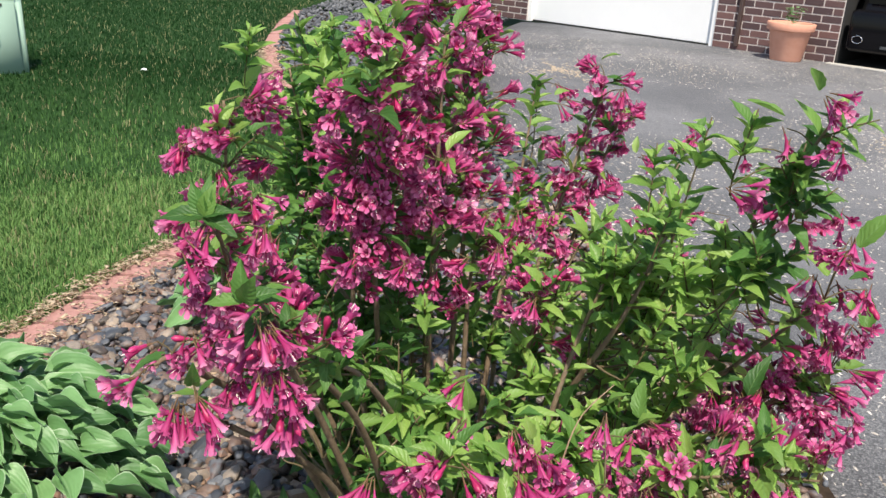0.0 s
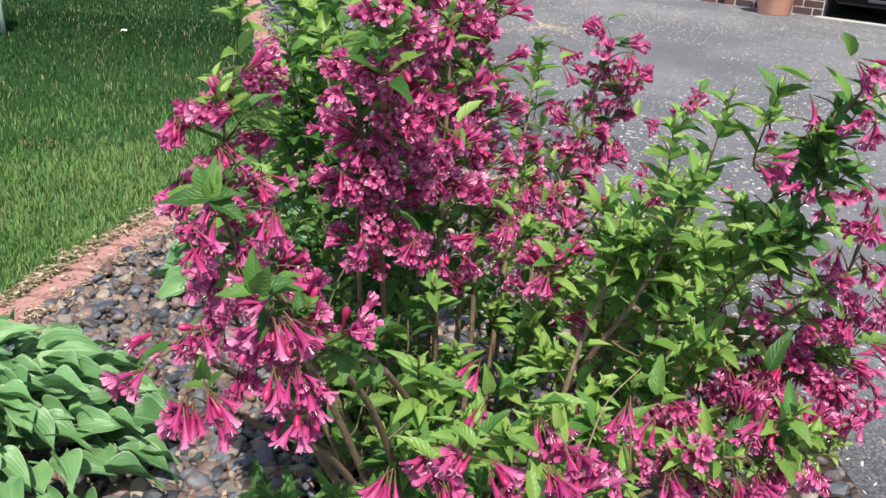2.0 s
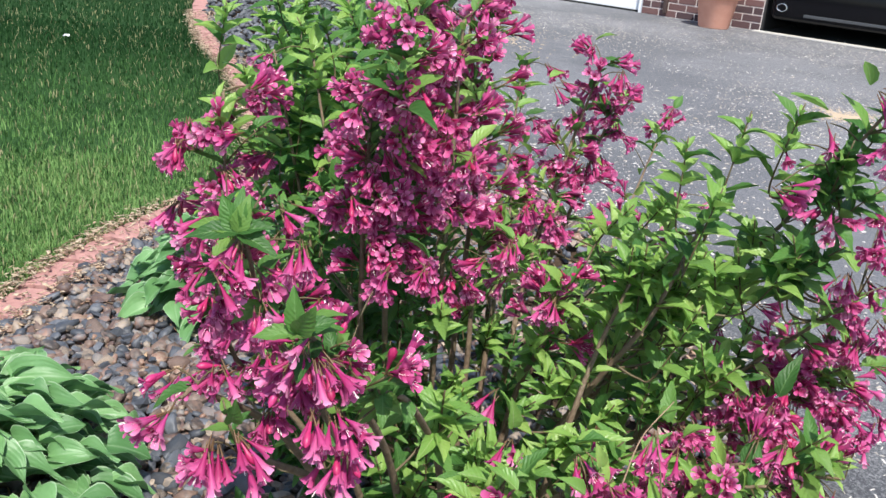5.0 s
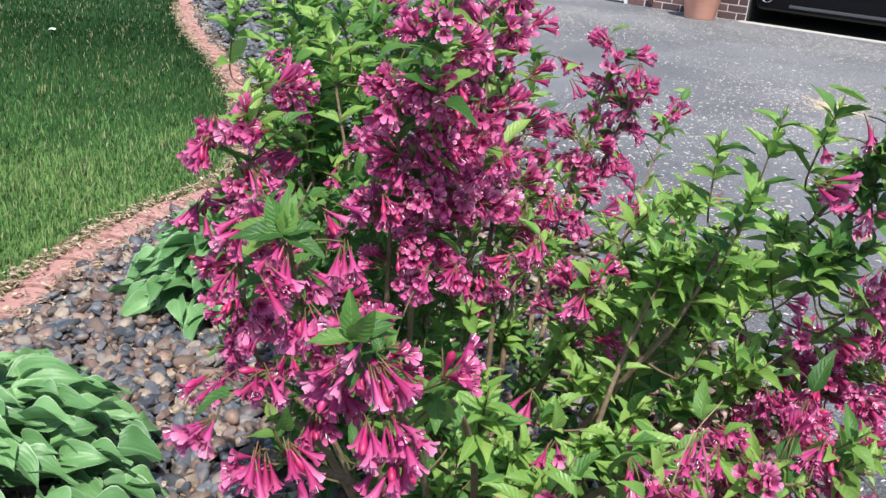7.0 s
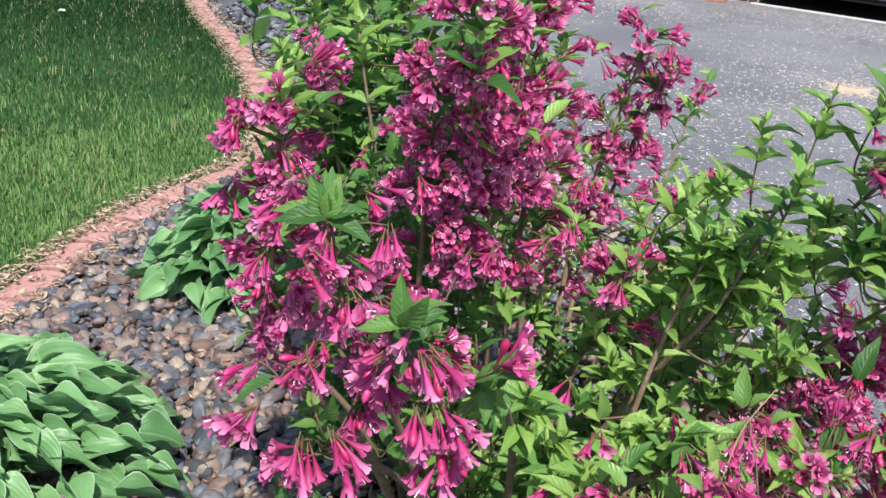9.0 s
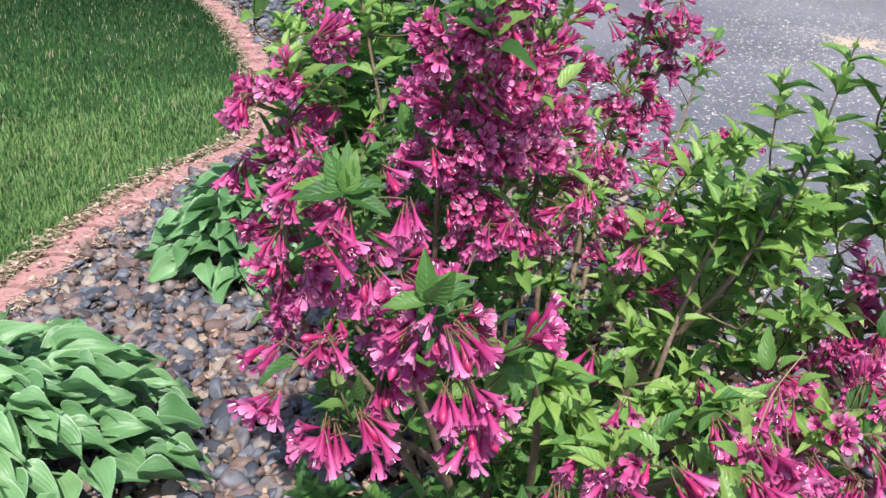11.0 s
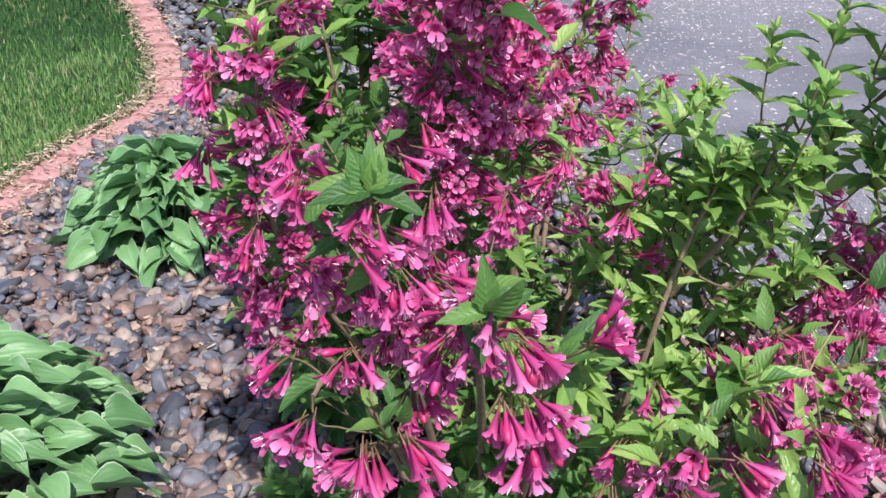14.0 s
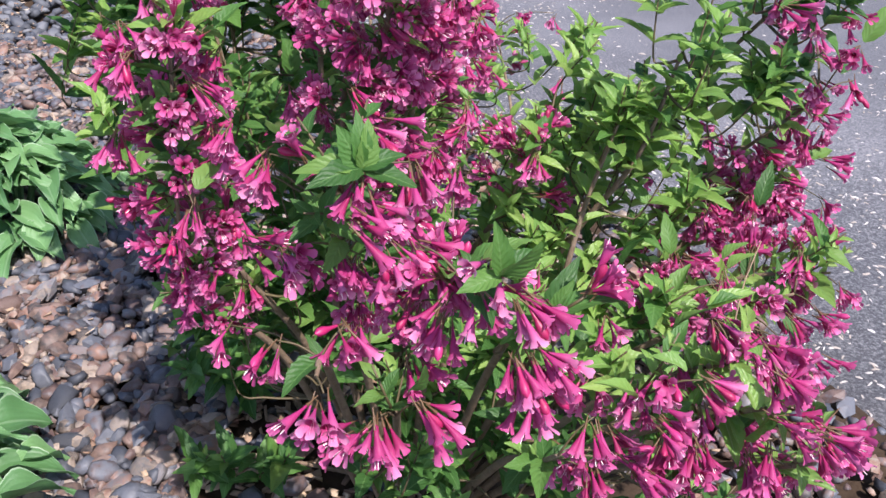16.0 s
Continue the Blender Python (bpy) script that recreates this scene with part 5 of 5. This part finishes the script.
def thicket(n, x, y, z, lean, fresh, length=0.11, size=0.9):
    """Leafy shoots through a stretch of the shrub."""
    for _ in range(n):
        shoot(rw.uniform(*x), rw.uniform(*y), rw.uniform(*z), (lean[0] + rw.uniform(-0.5, 0.5), lean[1] + rw.uniform(-0.4, 0.4), 0.9), length * rw.uniform(0.7, 1.3), fresh, size * rw.uniform(0.85, 1.15))


thicket(44, (-0.06, 0.36), (1.25, 1.75), (0.14, 0.38), (0, -0.3), 0.1)
thicket(15, (0.14, 0.36), (1.5, 1.72), (0.42, 0.6), (0.1, -0.2), 1.6)
thicket(14, (0.18, 0.42), (1.38, 1.52), (0.42, 0.62), (0.1, -0.2), 1.8, 0.09)
thicket(13, (0.18, 0.38), (1.38, 1.5), (0.54, 0.7), (0.1, -0.2), 2.0, 0.09, 1.05)
thicket(15, (0.0, 0.17), (1.3, 1.5), (0.36, 0.5), (0.0, -0.3), 1.2, 0.08)
thicket(24, (-0.04, 0.3), (1.62, 1.95), (0.1, 0.36), (0.0, -0.1), 0.0)
thicket(22, (0.26, 0.5), (1.6, 2.1), (0.3, 0.5), (0.1, -0.2), 1.6)
thicket(16, (0.06, 0.28), (1.6, 2.0), (0.35, 0.56), (0.0, -0.2), 1.4)
thicket(74, (-0.27, 0.05), (1.74, 2.1), (0.4, 0.86), (0, -0.1), 0.3, 0.12, 1.2)
thicket(34, (-0.34, -0.12), (1.78, 2.15), (0.5, 0.88), (-0.1, -0.1), 0.9, 0.13, 1.25)
thicket(40, (-0.22, 0.02), (1.4, 1.68), (0.3, 0.58), (-0.1, 0.1), 0.0)
thicket(16, (-0.24, -0.1), (1.5, 1.72), (0.36, 0.66), (-0.1, 0.0), 0.0)
thicket(30, (-0.1, 0.14), (1.16, 1.42), (0.18, 0.4), (0.0, -0.3), 0.1)
thicket(12, (0.1, 0.3), (1.08, 1.3), (0.22, 0.38), (0.1, -0.3), 0.3)
thicket(14, (-0.2, -0.08), (1.52, 1.72), (0.3, 0.6), (-0.1, -0.1), 0.0)
thicket(7, (0.26, 0.44), (1.45, 1.7), (0.5, 0.66), (0.1, -0.2), 1.5, 0.12, 1.05)
thicket(10, (0.2, 0.42), (1.22, 1.45), (0.28, 0.4), (0.2, -0.3), 0.5)
for i in range(44):
    a, k = rw.uniform(0, 6.28), rw.uniform(0.2, 1.0)
    shoot(-0.19 + 0.10 * k * math.cos(a), 1.82 + 0.15 * k * math.sin(a), rw.uniform(0.07, 0.14) + 0.1 * (1 - k), (math.cos(a) * 0.6, math.sin(a) * 0.6, 0.6), 0.07, 0.0, 1.15)
for gx, gy in ((-0.25, 1.60), (-0.235, 1.585), (-0.16, 1.57), (-0.145, 1.555)):
    shoot(gx, gy, rw.uniform(0.06, 0.09), (rw.uniform(-0.5, 0.5), -0.3, 0.7), 0.05, 0.0, 1.2)

stalk_line = spline([(0.155, 1.125, 0.46), (0.167, 1.118, 0.53), (0.182, 1.132, 0.576), (0.213, 1.155, 0.602)], 14)
dry_v, dry_f = tube(stalk_line, 0.0011, 0.0005, 5)
tagged(link("dry_stalk", dry_v, dry_f, DRY, shrub, "pale dry bare stalk", {"tone": [0.99] * len(dry_v)}))
tagged(more_flowers.build("bloom", FLOWER_MATS, shrub, "magenta trumpet flowers and buds"), kind="stuff")
tagged(more_leaves.build("foliage", [LEAF], shrub, "pointed green leaves"), kind="stuff")
tagged(new_leaves.build("young_leaves", [LEAF_NEW], shrub, "fresh yellow-green shoot leaves"), kind="stuff")
tagged(twigs.build("twig_growth", [TWIG], shrub, "thin reddish-green twigs"), kind="stuff")

# ---- pavers of the edging and bricks of the house ----
edging = tagged(new("edging"), "row of pink concrete pavers with rounded ends", "edging", kind="structure")


def paver_mesh():
    outline = []
    for k in range(9):
        a = -math.pi / 2 + math.pi * k / 8
        outline.append((0.052 * math.sin(a), 0.062 + 0.042 * math.cos(a)))
    for k in range(9):
        a = math.pi / 2 - math.pi * k / 8
        outline.append((0.052 * math.sin(a), -0.09 + 0.036 * math.cos(a)))
    v_, f_ = [], []
    n_ = len(outline)
    for z_, k in ((-0.05, 1.0), (0.012, 1.0), (0.014, 0.975)):
        v_ += [(x * k, y * k, z_) for x, y in outline]
    for j in range(2):
        for i in range(n_):
            a, b = j * n_ + i, j * n_ + (i + 1) % n_
            f_.append((b, a, a + n_, b + n_))
    f_.append(tuple(2 * n_ + i for i in range(n_ - 1, -1, -1)))
    me = bpy.data.meshes.new("paver")
    me.from_pydata(v_, [], f_)
    me.materials.append(PAVER)
    return me


pm = paver_mesh()
gone, last = 0.0, EDGE_LINE[0]
step = 0.178
for (x0, y0), (x1, y1) in zip(EDGE_LINE, EDGE_LINE[1:]):
    seg = math.hypot(x1 - x0, y1 - y0)
    while gone < seg:
        t = gone / seg
        x, y = x0 + (x1 - x0) * t, y0 + (y1 - y0) * t
        ob = new("paver", pm)
        ob.parent = edging
        ob.matrix_basis = pose(x + rs.uniform(-0.006, 0.006), y, height(x, y) + rs.uniform(-0.016, -0.0115), rs.uniform(-1, 1), rs.uniform(-1.5, 1.5), math.degrees(math.atan2(y1 - y0, x1 - x0)) - 90 + rs.uniform(-3, 3))
        gone += step
    gone -= seg


def brick_mesh(length):
    bm = box_bm(0.006, -0.004, 0.006, length - 0.006, 0.02, COURSE - 0.006, 0.003)
    me = bpy.data.meshes.new("brick")
    bm.to_mesh(me)
    bm.free()
    me.materials.append(BRICK)
    return me


whole, half = brick_mesh(LONG), brick_mesh(LONG / 2)


def lay(wall, x0, x1, z0, z1, single_rows):
    """Running bond over a stretch of wall; the lower rows as single bricks, the rest joined."""
    rows = int((z1 - z0) / COURSE)
    bv, bf = [], []
    for j in range(rows):
        z = z0 + j * COURSE
        x = x0
        first = j % 2 == 1
        while x < x1 - 0.03:
            w = LONG / 2 if first else LONG
            first = False
            w = min(w, x1 - x)
            if j < single_rows and (abs(w - LONG) < 0.01 or abs(w - LONG / 2) < 0.012):
                ob = new("brick", whole if w > 0.2 else half)
                ob.parent, ob.matrix_basis = wall, pose(x, rs.uniform(-0.001, 0.001), z)
            else:
                k = len(bv)
                bv += [(x + a, b, z + c) for a in (0.006, w - 0.006) for b in (-0.004, 0.02) for c in (0.006, COURSE - 0.006)]
                bf += [(k, k + 1, k + 3, k + 2), (k + 4, k + 6, k + 7, k + 5), (k, k + 4, k + 5, k + 1), (k + 2, k + 3, k + 7, k + 6), (k + 1, k + 5, k + 7, k + 3), (k, k + 2, k + 6, k + 4)]
            x += w
    if bv:
        tagged(link("brickwork", bv, bf, BRICK, wall, attrs={"tone": [rs.random() for _ in range(len(bv) // 8) for _ in range(8)]}, smooth=False), kind="stuff")


lay(wall_pier, 0.0, PIER, 0.0, 2.9, 22)
lay(wall_left, -DOOR_W - 9 * LONG, -DOOR_W, 0.0, 2.9, 12)
lay(wall_right, PIER + 2.7, PIER + 5.4, 0.0, 2.9, 0)
